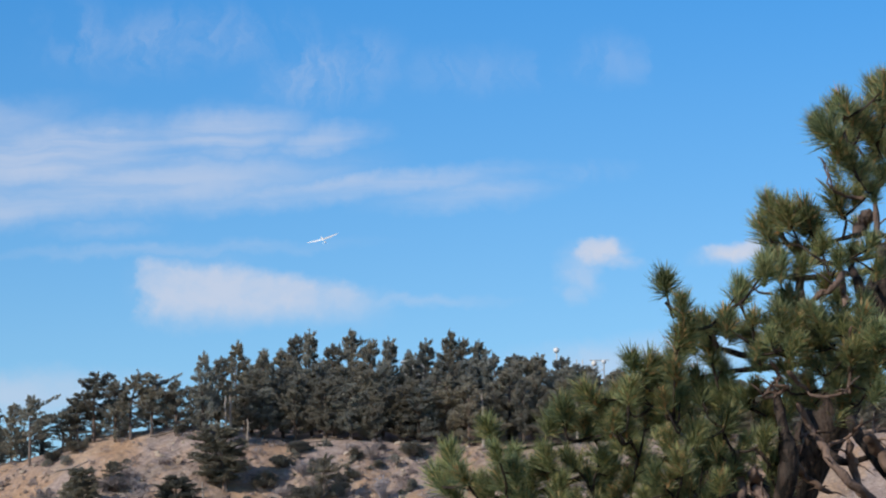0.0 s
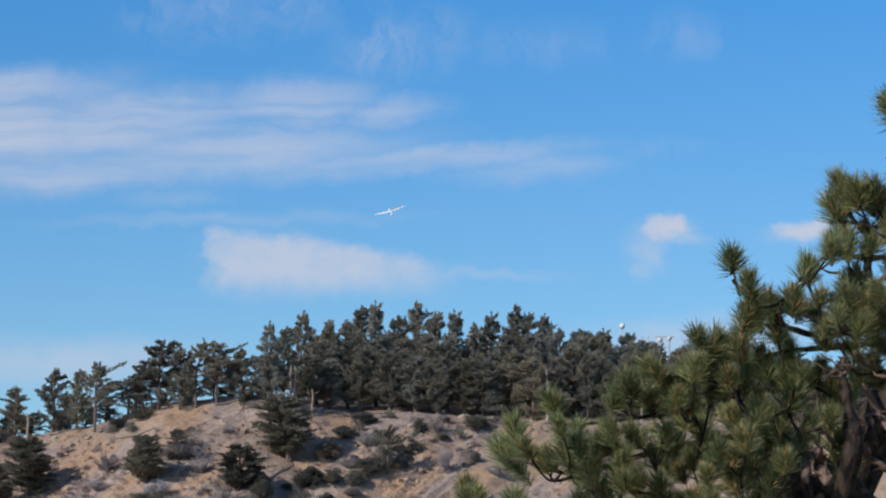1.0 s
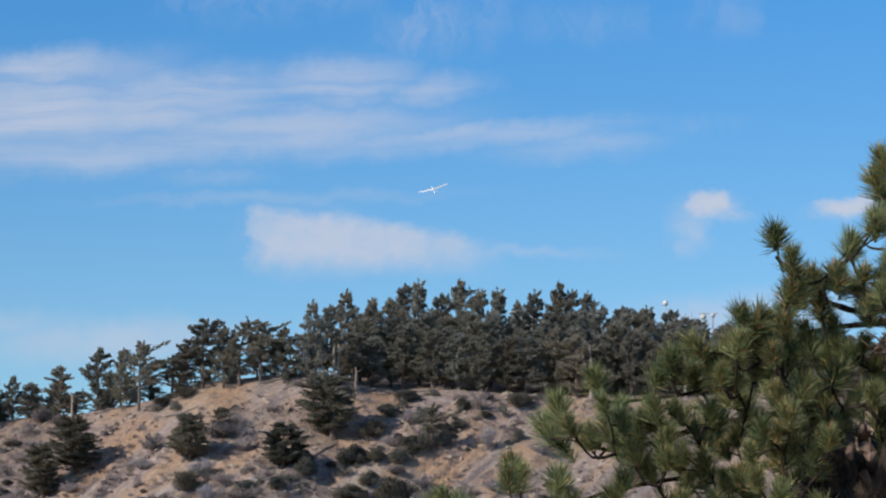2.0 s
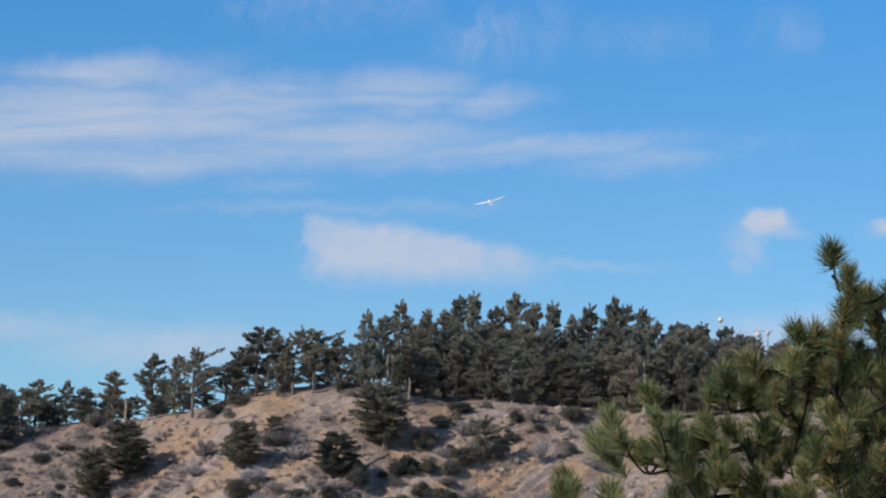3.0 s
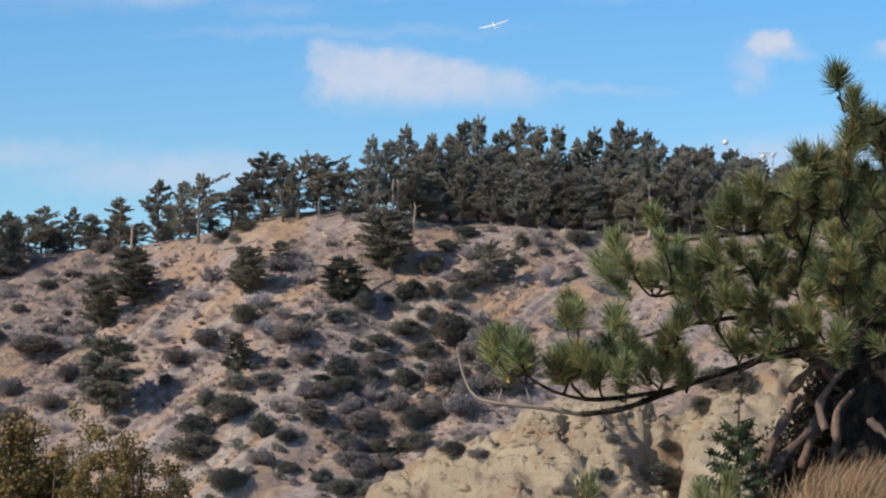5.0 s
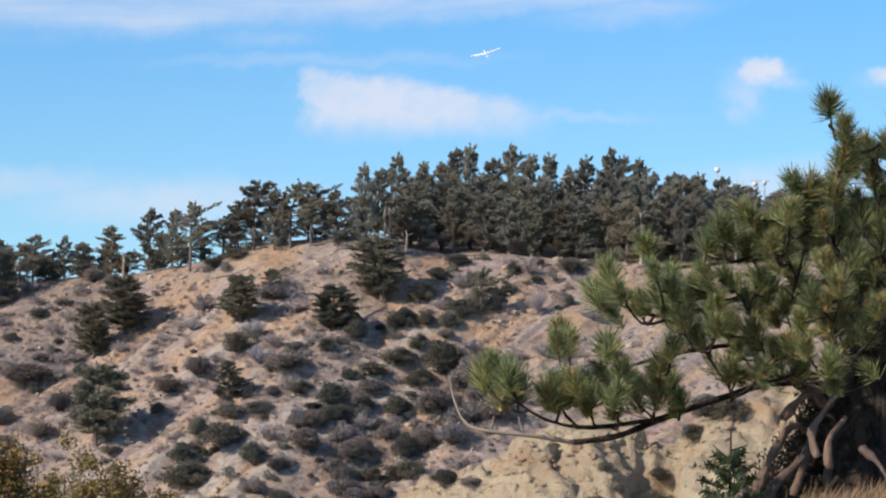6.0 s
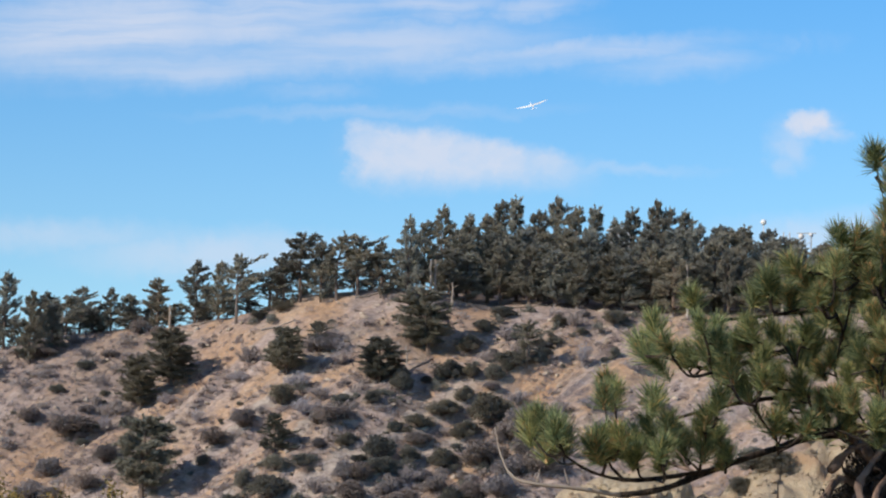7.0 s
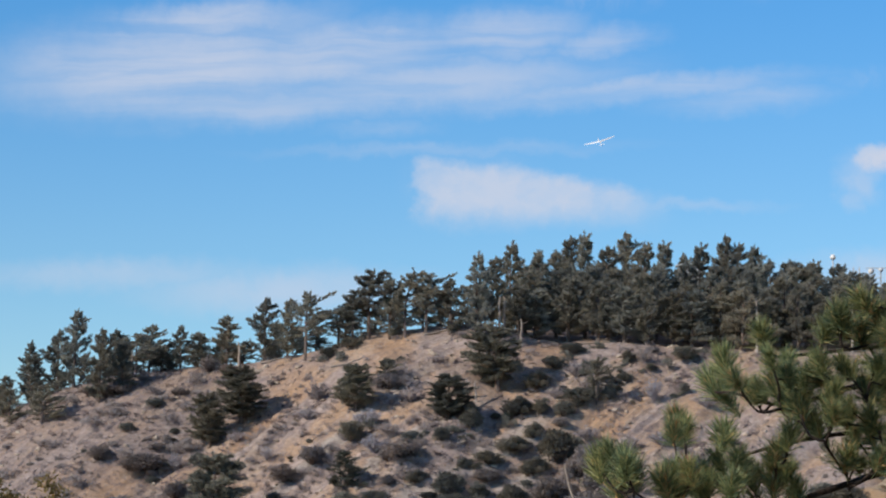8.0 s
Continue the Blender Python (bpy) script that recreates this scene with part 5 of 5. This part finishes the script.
for k, points in enumerate(GNARLED):
    line = curved([off(*p) for p in points])
    b = Build()
    b.tube(line, [r * leafing.uniform(0.75, 1.35) for r in taper(len(line), leafing.uniform(0.018, 0.034), 0.011)], 9, leafing, 0.25)
    ob = part("deadwood", b, OLD_WOOD, None, "", True)
    tagged(ob, "gnarled grey dead limb leaning on the pine trunk", "dead limb", "dead limbs under the pine")
for k in range(16):
    u, v, y = leafing.uniform(102, 119), leafing.uniform(12, 52), leafing.uniform(16.3, 16.9)
    p = off(u, v, y)
    pts = [p]
    way = Vector((leafing.gauss(0, 0.5), leafing.gauss(0.3, 0.3), leafing.uniform(-1.0, -0.3))).normalized()
    for _ in range(4):
        way = (way + Vector((leafing.gauss(0, 0.35), leafing.gauss(0, 0.3), leafing.gauss(-0.1, 0.3)))).normalized()
        pts.append(pts[-1] + way * leafing.uniform(0.06, 0.13))
    b = Build()
    line = curved(pts, 3)
    b.tube(line, taper(len(line), leafing.uniform(0.012, 0.026), 0.006), 7, leafing, 0.25)
    # two in three take the darkened bark, as roots lying in shade
    tagged(part("deadwood", b, SHADED_BARK if k % 3 else OLD_WOOD, None, "", True), "twisted dry root at the foot of the pine", "dead limb", "dead limbs under the pine")


# a dry thicket behind the roots, its leaf colour darkened as shade
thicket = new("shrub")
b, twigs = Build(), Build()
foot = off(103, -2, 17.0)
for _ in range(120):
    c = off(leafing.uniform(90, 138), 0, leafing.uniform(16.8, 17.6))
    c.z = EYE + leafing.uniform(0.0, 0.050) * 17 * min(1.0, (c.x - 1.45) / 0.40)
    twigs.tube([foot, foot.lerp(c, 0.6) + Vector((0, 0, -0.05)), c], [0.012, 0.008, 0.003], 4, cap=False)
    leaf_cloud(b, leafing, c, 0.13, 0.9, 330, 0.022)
part("woody_base", twigs, SHADED_BARK, thicket)
part("foliage", b, SHADED_THICKET_LEAVES, thicket)
tagged(thicket, "dry shade-darkened thicket under the pine behind dead roots", "shrub")

# ---- saplings, oak scrub and grass in the foreground ----
def sapling(x, y, high, tufts, words):
    tree = new("pine_sapling")
    root = on_land(x, y, 0.05)
    top = root + Vector((0.05, 0, high))
    b = Build()
    b.tube(curved([root, root.lerp(top, 0.5) + Vector((0.04, 0.03, 0)), top]), taper(9, 0.03, 0.006), 7, leafing, 0.1)
    part("trunk", b, SHADED_BARK, tree, smooth_faces=True)
    for k in range(tufts):
        s = (k + 0.5) / tufts
        a = k * 2.4
        h = high * (1 - 0.45 * s)
        arm = (0.04 + 0.30 * s)
        tip = root + Vector((math.cos(a) * arm + 0.04, math.sin(a) * arm, h))
        t = Build()
        t.tube([root + Vector((0.04, 0, h - arm * 0.6)), tip], [0.008, 0.004], 5)
        part("twig", t, SHADED_BARK, tree)
        set_tuft(tree, tip, (Vector((math.cos(a), math.sin(a), 0)) * s + Vector((0, 0, 0.9))).normalized(), 1.0)
    return tagged(tree, words, "sapling", "young pines in the foreground")


sapling(0.34, 15.2, float(EYE + 0.013 * 15.2 - land(0.34, 15.2)), 7, "young green pine sapling on the near slope")
sapling(1.08, 15.4, float(EYE + 0.012 * 15.4 - land(1.08, 15.4)), 8, "young green pine sapling beside the fir")

fir = new("fir_sapling")
fir_root = on_land(1.27, 16.0, 0.05)
fir_high = EYE + 0.036 * 16.0 - fir_root.z
b = Build()
b.tube([fir_root, fir_root + Vector((0, 0, fir_high * 0.6)), fir_root + Vector((0.01, 0, fir_high))], [0.022, 0.014, 0.004], 7)
b.tube([fir_root + Vector((0, 0, fir_high * 0.9)), fir_root + Vector((0.10, 0, fir_high * 0.93))], [0.006, 0.003], 5)
b.tube([fir_root + Vector((0, 0, fir_high * 0.86)), fir_root + Vector((-0.09, 0, fir_high * 0.93))], [0.006, 0.003], 5)
part("trunk", b, SHADED_BARK, fir)
for k in range(46):
    s = (k + 0.5) / 46
    a, h = k * 2.4, fir_high * (0.86 - 0.7 * s)
    arm = 0.07 + 0.25 * s ** 0.7
    b = Build()
    start = fir_root + Vector((0, 0, h))
    tip = start + Vector((math.cos(a) * arm, math.sin(a) * arm, 0.05))
    b.tube([start, tip], [0.005, 0.003], 4)
    for j in range(90):
        p = start.lerp(tip, 0.2 + 0.85 * leafing.random())
        d = Vector((leafing.gauss(0, 1), leafing.gauss(0, 1), leafing.gauss(0.5, 0.7))).normalized() * 0.038
        w = d.cross(Vector((0.3, 0.5, 1))).normalized() * 0.006
        b.poly(p - w, p + w, p + d + w * 0.6, p + d - w * 0.6)
    part("branch", b, FIR_LEAVES, fir)
tagged(fir, "small blue-green fir sapling beside the dead limbs", "sapling")


def oak_scrub(x, y, top, wide, seed):
    rng = random.Random(seed)
    shrub = new("oak_shrub")
    root = on_land(x, y, 0.05)
    high = top - root.z
    wood, leaves = Build(), Build()
    for _ in range(110):
        a, k = rng.uniform(0, 6.283), rng.random() ** 0.6
        tip = root + Vector((math.cos(a) * wide * 0.5 * k, math.sin(a) * wide * 0.5 * k, high * (1 - 0.30 * k * k) * rng.uniform(0.62, 1.0)))
        mid_p = root.lerp(tip, 0.5) + Vector((0, 0, high * 0.12))
        wood.tube(curved([root, mid_p, tip], 3), taper(7, 0.025, 0.004), 5, rng, 0.1)
        for _ in range(5):
            c = mid_p.lerp(tip, rng.uniform(0.45, 1.03)) + Vector((rng.gauss(0, 0.08), rng.gauss(0, 0.08), rng.gauss(0, 0.06)))
            for _ in range(104):
                p = c + Vector((rng.gauss(0, 0.045), rng.gauss(0, 0.045), rng.gauss(0, 0.04)))
                d = Vector((rng.gauss(0, 1), rng.gauss(0, 1), rng.gauss(0.3, 0.8))).normalized() * rng.uniform(0.024, 0.044)
                w = d.cross(Vector((rng.gauss(0, 1), rng.gauss(0, 1), rng.gauss(0, 1)))).normalized() * 0.012
                leaves.poly(p - w, p + w, p + d)
    part("woody_base", wood, OLD_WOOD, shrub)
    part("foliage", leaves, OAK_LEAVES, shrub)
    return tagged(shrub, "yellowing oak scrub with small olive leaves", "shrub", "oak scrub in the foreground")


for k, (u, top_v, wide) in enumerate(((-206, 54, 1.1), (-188, 48, 0.8), (-175, 32, 0.8), (-162, 38, 0.8), (-149, 26, 0.8), (-139, 30, 0.75), (-123, 29, 0.75), (-110, 18, 0.7), (-155, 18, 1.3), (-128, 14, 1.1))):
    y = 24 + 0.7 * math.sin(k * 2.1)
    oak_scrub(u * y / 1000, y, EYE + top_v * y / 1000, wide, 300 + k)

grass = Build()
for _ in range(14000):
    x, y = leafing.uniform(1.4, 3.6), leafing.uniform(12.0, 17.5)
    if value_noise(np.array(x / 0.3), np.array(y / 0.5), 61) < -0.35:
        continue
    p = on_land(x, y, 0.02)
    h = leafing.uniform(0.12, 0.30)
    lean_by = Vector((leafing.gauss(0.05, 0.07), leafing.gauss(0, 0.07), h))
    w = Vector((leafing.uniform(0.0016, 0.0036), leafing.gauss(0, 0.002), 0))
    grass.poly(p - w, p + w, p + lean_by * 0.6 + w * 0.7, p + lean_by * 0.6 - w * 0.7)
    grass.poly(p + lean_by * 0.6 - w * 0.7, p + lean_by * 0.6 + w * 0.7, p + lean_by + Vector((0.04, 0, -0.02)))
tagged(part("dry_grass", grass, STRAW, None), "tall straw-coloured dry grass on the near bank", "grass", kind="stuff")

# ---- the spur: loose blocks and low shrubs ----
blocks = Build()
for _ in range(1300):
    x, y = leafing.uniform(-3.5, 18), leafing.uniform(80, 90.5)
    s = 0.05 + 0.20 * leafing.random() ** 4
    blocks.stone(on_land(x, y, s * 0.12), s, leafing, 0.8)
tagged(part("spur_rubble", blocks, SPUR, None), "broken cream sandstone rubble on the eroded spur", "rubble", kind="stuff")
ledge = Build()
for _ in range(200):
    u = leafing.choice((leafing.uniform(38, 62), leafing.uniform(62, 84), leafing.uniform(-12, 40)))
    v = 30 + 0.26 * max(u - 30, -10) + leafing.gauss(0, 4.5) - 2.5
    y = 80.0
    while y < 90 and float(land(u * y / 1000, y)) < EYE + v * y / 1000:
        y += 0.15
    s = leafing.uniform(0.05, 0.18)
    ledge.stone(on_land(u * y / 1000, y, s * 0.08), s, leafing, 0.7)
tagged(part("ledge_rocks", ledge, SPUR, None), "crumbling sandstone ledge of the eroded spur", "rocks", kind="stuff")
for u, v, wide, high in ((48, 15.5, 1.5, 1.0), (33, 10.5, 0.7, 0.5), (37, 24, 0.5, 0.35), (36, 20, 0.4, 0.3), (-18, 17, 1.0, 0.5), (-9, 17, 0.8, 0.35), (41, 16, 0.5, 0.4), (55, 17, 0.6, 0.5), (20, 5, 0.6, 0.4),
                         (70, 36, 1.4, 0.9), (66, 30, 0.9, 0.6), (78, 40, 1.3, 0.9)):
    y = 74.0
    while y < 89.5 and float(land(u * y / 1000, y)) < EYE + (v - 2.0) * y / 1000:
        y += 0.1
    set_shrub(u * y / 1000, y, wide, high, pick.choice(("dark green", "olive grey")), "on the pale spur", "shrubs on the spur")


# ---- dead trunks and logs along the ridge ----
def snag(x, y, high, seed):
    rng = random.Random(seed)
    b = Build()
    root = on_land(x, y, 0.2)
    line = [root + Vector((rng.gauss(0, 0.018) * k, rng.gauss(0, 0.018) * k, high * k / 5)) for k in range(6)]
    b.tube(line, taper(6, 0.24, 0.09), 8, rng, 0.15)
    for _ in range(4):
        p = line[rng.randrange(2, 5)]
        a = rng.uniform(0, 6.28)
        b.tube([p, p + Vector((math.cos(a), math.sin(a), 0.5)) * rng.uniform(0.4, 1.1)], [0.06, 0.02], 5)
    return tagged(part("snag", b, DEAD_WOOD, None), "bleached standing dead pine trunk on the ridge", "dead tree", "standing dead trunks")


for k, (x, y, high) in enumerate(((-17.8, 480.5, 6.2), (-17.1, 481.2, 6.6), (-14.2, 477.3, 4.5), (-60.1, 478.0, 4.6), (-20.5, 455.5, 3.4), (-21.9, 456.0, 3.2), (-77.6, 478.0, 4.3), (24.0, 482.2, 8.8), (39.5, 482.4, 7.4))):
    snag(x, y, high, 500 + k)


def log(a, b_, thick, seed):
    rng = random.Random(seed)
    b = Build()
    n = 7
    line = []
    for i in range(n):
        x, y = a[0] + (b_[0] - a[0]) * i / (n - 1), a[1] + (b_[1] - a[1]) * i / (n - 1)
        line.append(on_land(x, y, -thick * 0.7) + Vector((0, 0, rng.uniform(0, 0.12))))
    b.tube(line, taper(n, thick, thick * 0.5), 8, rng, 0.15)
    for _ in range(3):
        p = line[rng.randrange(1, n)]
        b.tube([p, p + Vector((rng.uniform(-0.5, 0.5), rng.uniform(-0.3, 0.3), rng.uniform(0.4, 1.1)))], [0.05, 0.015], 5)
    return tagged(part("fallen_log", b, DEAD_WOOD, None), "bleached fallen pine log on the bare ridge", "log", "fallen logs on the ridge")


LOGS = (
    ((-30.5, 480.0), (-24.5, 481.0), 0.18), ((-21.5, 482.0), (-14.0, 484.0), 0.20), ((-18.0, 480.0), (-15.8, 478.0), 0.16), ((-41.5, 480.0), (-35.5, 481.0), 0.20),
    ((-32.0, 452.0), (-29.3, 458.7), 0.20), ((-5.4, 483.0), (1.1, 483.5), 0.18), ((-56.5, 478.0), (-51.0, 480.0), 0.16), ((-44.3, 469.0), (-39.0, 469.3), 0.15),
    ((-29.9, 475.9), (-23.7, 479.1), 0.18), ((-20.1, 452.4), (-16.6, 460.8), 0.16),
)
for k, (a, b_, thick) in enumerate(LOGS):
    log(a, b_, thick, 600 + k)

# ---- aerials and the hut behind the wood ----
def skyline(u, v, y):
    return Vector((u * y / 1000, y, EYE + v * y / 1000))


mast = new("radome_mast")
top = skyline(75.6, 124.0, 545)
b = Build()
base = on_land(top.x, top.y, 0.3)
b.tube([base, top - Vector((0, 0, 0.4))], [0.16, 0.10], 8)
part("pole", b, GALVANISED, mast)
ball = Build()
ring = [(math.sin(i / 8 * math.pi) * 0.55, -math.cos(i / 8 * math.pi) * 0.55) for i in range(1, 8)]
ball.tube([top + Vector((0, 0, h)) for _, h in ring], [r for r, _ in ring], 14)
part("radome", ball, WHITE_PAINT, mast, "round white radome", True)
tagged(mast, "grey mast topped by a round white radome", "mast")

for u, v, legs in ((83.4, 119.5, 2), (89.8, 120.0, 3)):
    tower = new("aerial_tower")
    top = skyline(u, v, 548)
    base_z = float(land(top.x, top.y)) - 0.2
    gap = 0.55 if legs == 2 else 1.0
    corners = [Vector((top.x + sx * gap, top.y + sy * gap, 0)) for sx, sy in ((-1, -1), (1, -1), (1, 1), (-1, 1))]
    for c in corners:
        b = Build()
        b.tube([(c.x, c.y, base_z), (c.x, c.y, top.z + (0.6 if legs == 2 else 0.0))], [0.07, 0.06], 6)
        part("leg", b, GALVANISED, tower)
    z, flip = base_z + 1.0, 0
    while z < top.z:
        for i in range(4):
            a, c = corners[i], corners[(i + 1) % 4]
            b = Build()
            b.tube([(a.x, a.y, z), (c.x, c.y, z + (0.9 if flip else 0.0))], [0.035, 0.035], 4)
            part("brace", b, GALVANISED, tower)
        z, flip = z + 0.9, 1 - flip
    for dx, dz, r in ((-0.9, -0.6, 0.55), (0.9, -0.3, 0.45)) if legs == 3 else ((0.0, -1.6, 0.5),):
        c = top + Vector((dx, -gap - 0.25, dz))
        b = Build()
        b.tube([c, c + Vector((0, 0.25, 0)), c + Vector((0, 0.45, 0))], [r, r * 0.9, 0.12], 14)
        part("dish", b, WHITE_PAINT, tower, "white drum dish", True)
    if legs == 3:
        b = Build()
        b.tube([top + Vector((-1.7, -1, 0.05)), top + Vector((1.9, -1, 0.05))], [0.08, 0.08], 6)
        part("platform", b, GALVANISED, tower)
    tagged(tower, "galvanised lattice aerial tower with white dishes", "tower", "aerial towers")

hut = new("ridge_hut")
c = skyline(27.3, 121.6, 541)
b = Build()
gz = float(land(c.x, c.y)) - 0.5
x0, x1, y0, y1 = c.x - 2.2, c.x + 2.2, c.y - 2, c.y + 2
for p in (((x0, y0), (x1, y0)), ((x1, y0), (x1, y1)), ((x1, y1), (x0, y1)), ((x0, y1), (x0, y0))):
    (ax, ay), (bx, by) = p
    b.poly((ax, ay, gz), (bx, by, gz), (bx, by, c.z - 0.3), (ax, ay, c.z - 0.3))
part("wall", b, GALVANISED, hut)
b = Build()
for dz in (-0.3, -0.1):
    b.poly((x0 - 0.4, y0 - 0.4, c.z + dz - 0.25), (x1 + 0.4, y0 - 0.4, c.z + dz + 0.35), (x1 + 0.4, y1 + 0.4, c.z + dz + 0.55), (x0 - 0.4, y1 + 0.4, c.z + dz - 0.05))
b.f += [(0, 1, 5, 4), (1, 2, 6, 5), (2, 3, 7, 6), (3, 0, 4, 7)]
part("roof", b, ROOFING, hut, "pale sheet metal roof")
tagged(hut, "low hut with a pale sheet roof among pines", "hut")

# ---- the white glider over the ridge ----
glider = new("glider")
body = Build()
body.tube([(0, 0.62, 0.02), (0, 0.5, 0), (0, 0.3, -0.01), (0, 0.05, 0), (0, -0.2, 0.01), (0, -0.75, 0.03)], [0.012, 0.045, 0.06, 0.055, 0.035, 0.014], 10)
part("fuselage", body, WHITE_PAINT, glider, smooth_faces=True)


def wing(side):
    b = Build()
    ribs_at = [(0.0, 0.14, 0.27, 0.0), (0.75, 0.12, 0.24, 0.05), (1.12, 0.07, 0.17, 0.10), (1.40, 0.0, 0.08, 0.15)]
    for i, (x, lead, chord, rise) in enumerate(ribs_at):
        for k, (f, h) in enumerate(((0, 0), (0.3, 0.035), (1, 0), (0.3, -0.012))):
            b.v.append((side * x, lead - chord * f + 0.03, rise + h * chord * 2.2))
    for i in range(3):
        for k in range(4):
            a, c_ = i * 4 + k, i * 4 + (k + 1) % 4
            b.f.append((a, c_, c_ + 4, a + 4))
    b.f.append((12, 13, 14, 15))
    return b


for side in (-1, 1):
    part("wing", wing(side), WHITE_PAINT, glider)
tail = Build()
tail.tube([(-0.24, -0.72, 0.06), (0.24, -0.72, 0.06)], [0.035, 0.035], 6)
for i, vtx in enumerate(tail.v):
    tail.v[i] = (vtx[0], vtx[1] * 1.0, 0.06 + (vtx[2] - 0.06) * 0.2)
part("tailplane", tail, WHITE_PAINT, glider)
fin = Build()
fin.poly((-0.006, -0.62, 0.03), (-0.006, -0.78, 0.03), (-0.006, -0.80, 0.24), (-0.006, -0.72, 0.24))
fin.poly((0.006, -0.62, 0.03), (0.006, -0.78, 0.03), (0.006, -0.80, 0.24), (0.006, -0.72, 0.24))
fin.f += [(0, 1, 5, 4), (1, 2, 6, 5), (2, 3, 7, 6), (3, 0, 4, 7)]
part("fin", fin, WHITE_PAINT, glider)
span = Vector((math.cos(radians(17)), 0.12, math.sin(radians(17)))).normalized()
crown_way = Vector((-math.sin(radians(17)) * 0.75, -0.62, math.cos(radians(17)) * 0.75))
crown_way = (crown_way - span * crown_way.dot(span)).normalized()
nose = crown_way.cross(span)
glider.matrix_basis = Matrix.Translation((-0.0031 * 255, 255, EYE + 0.1638 * 255)) @ Matrix((span, nose, crown_way)).transposed().to_4x4()
tagged(glider, "white sailplane banking in the sky above the ridge", "glider")
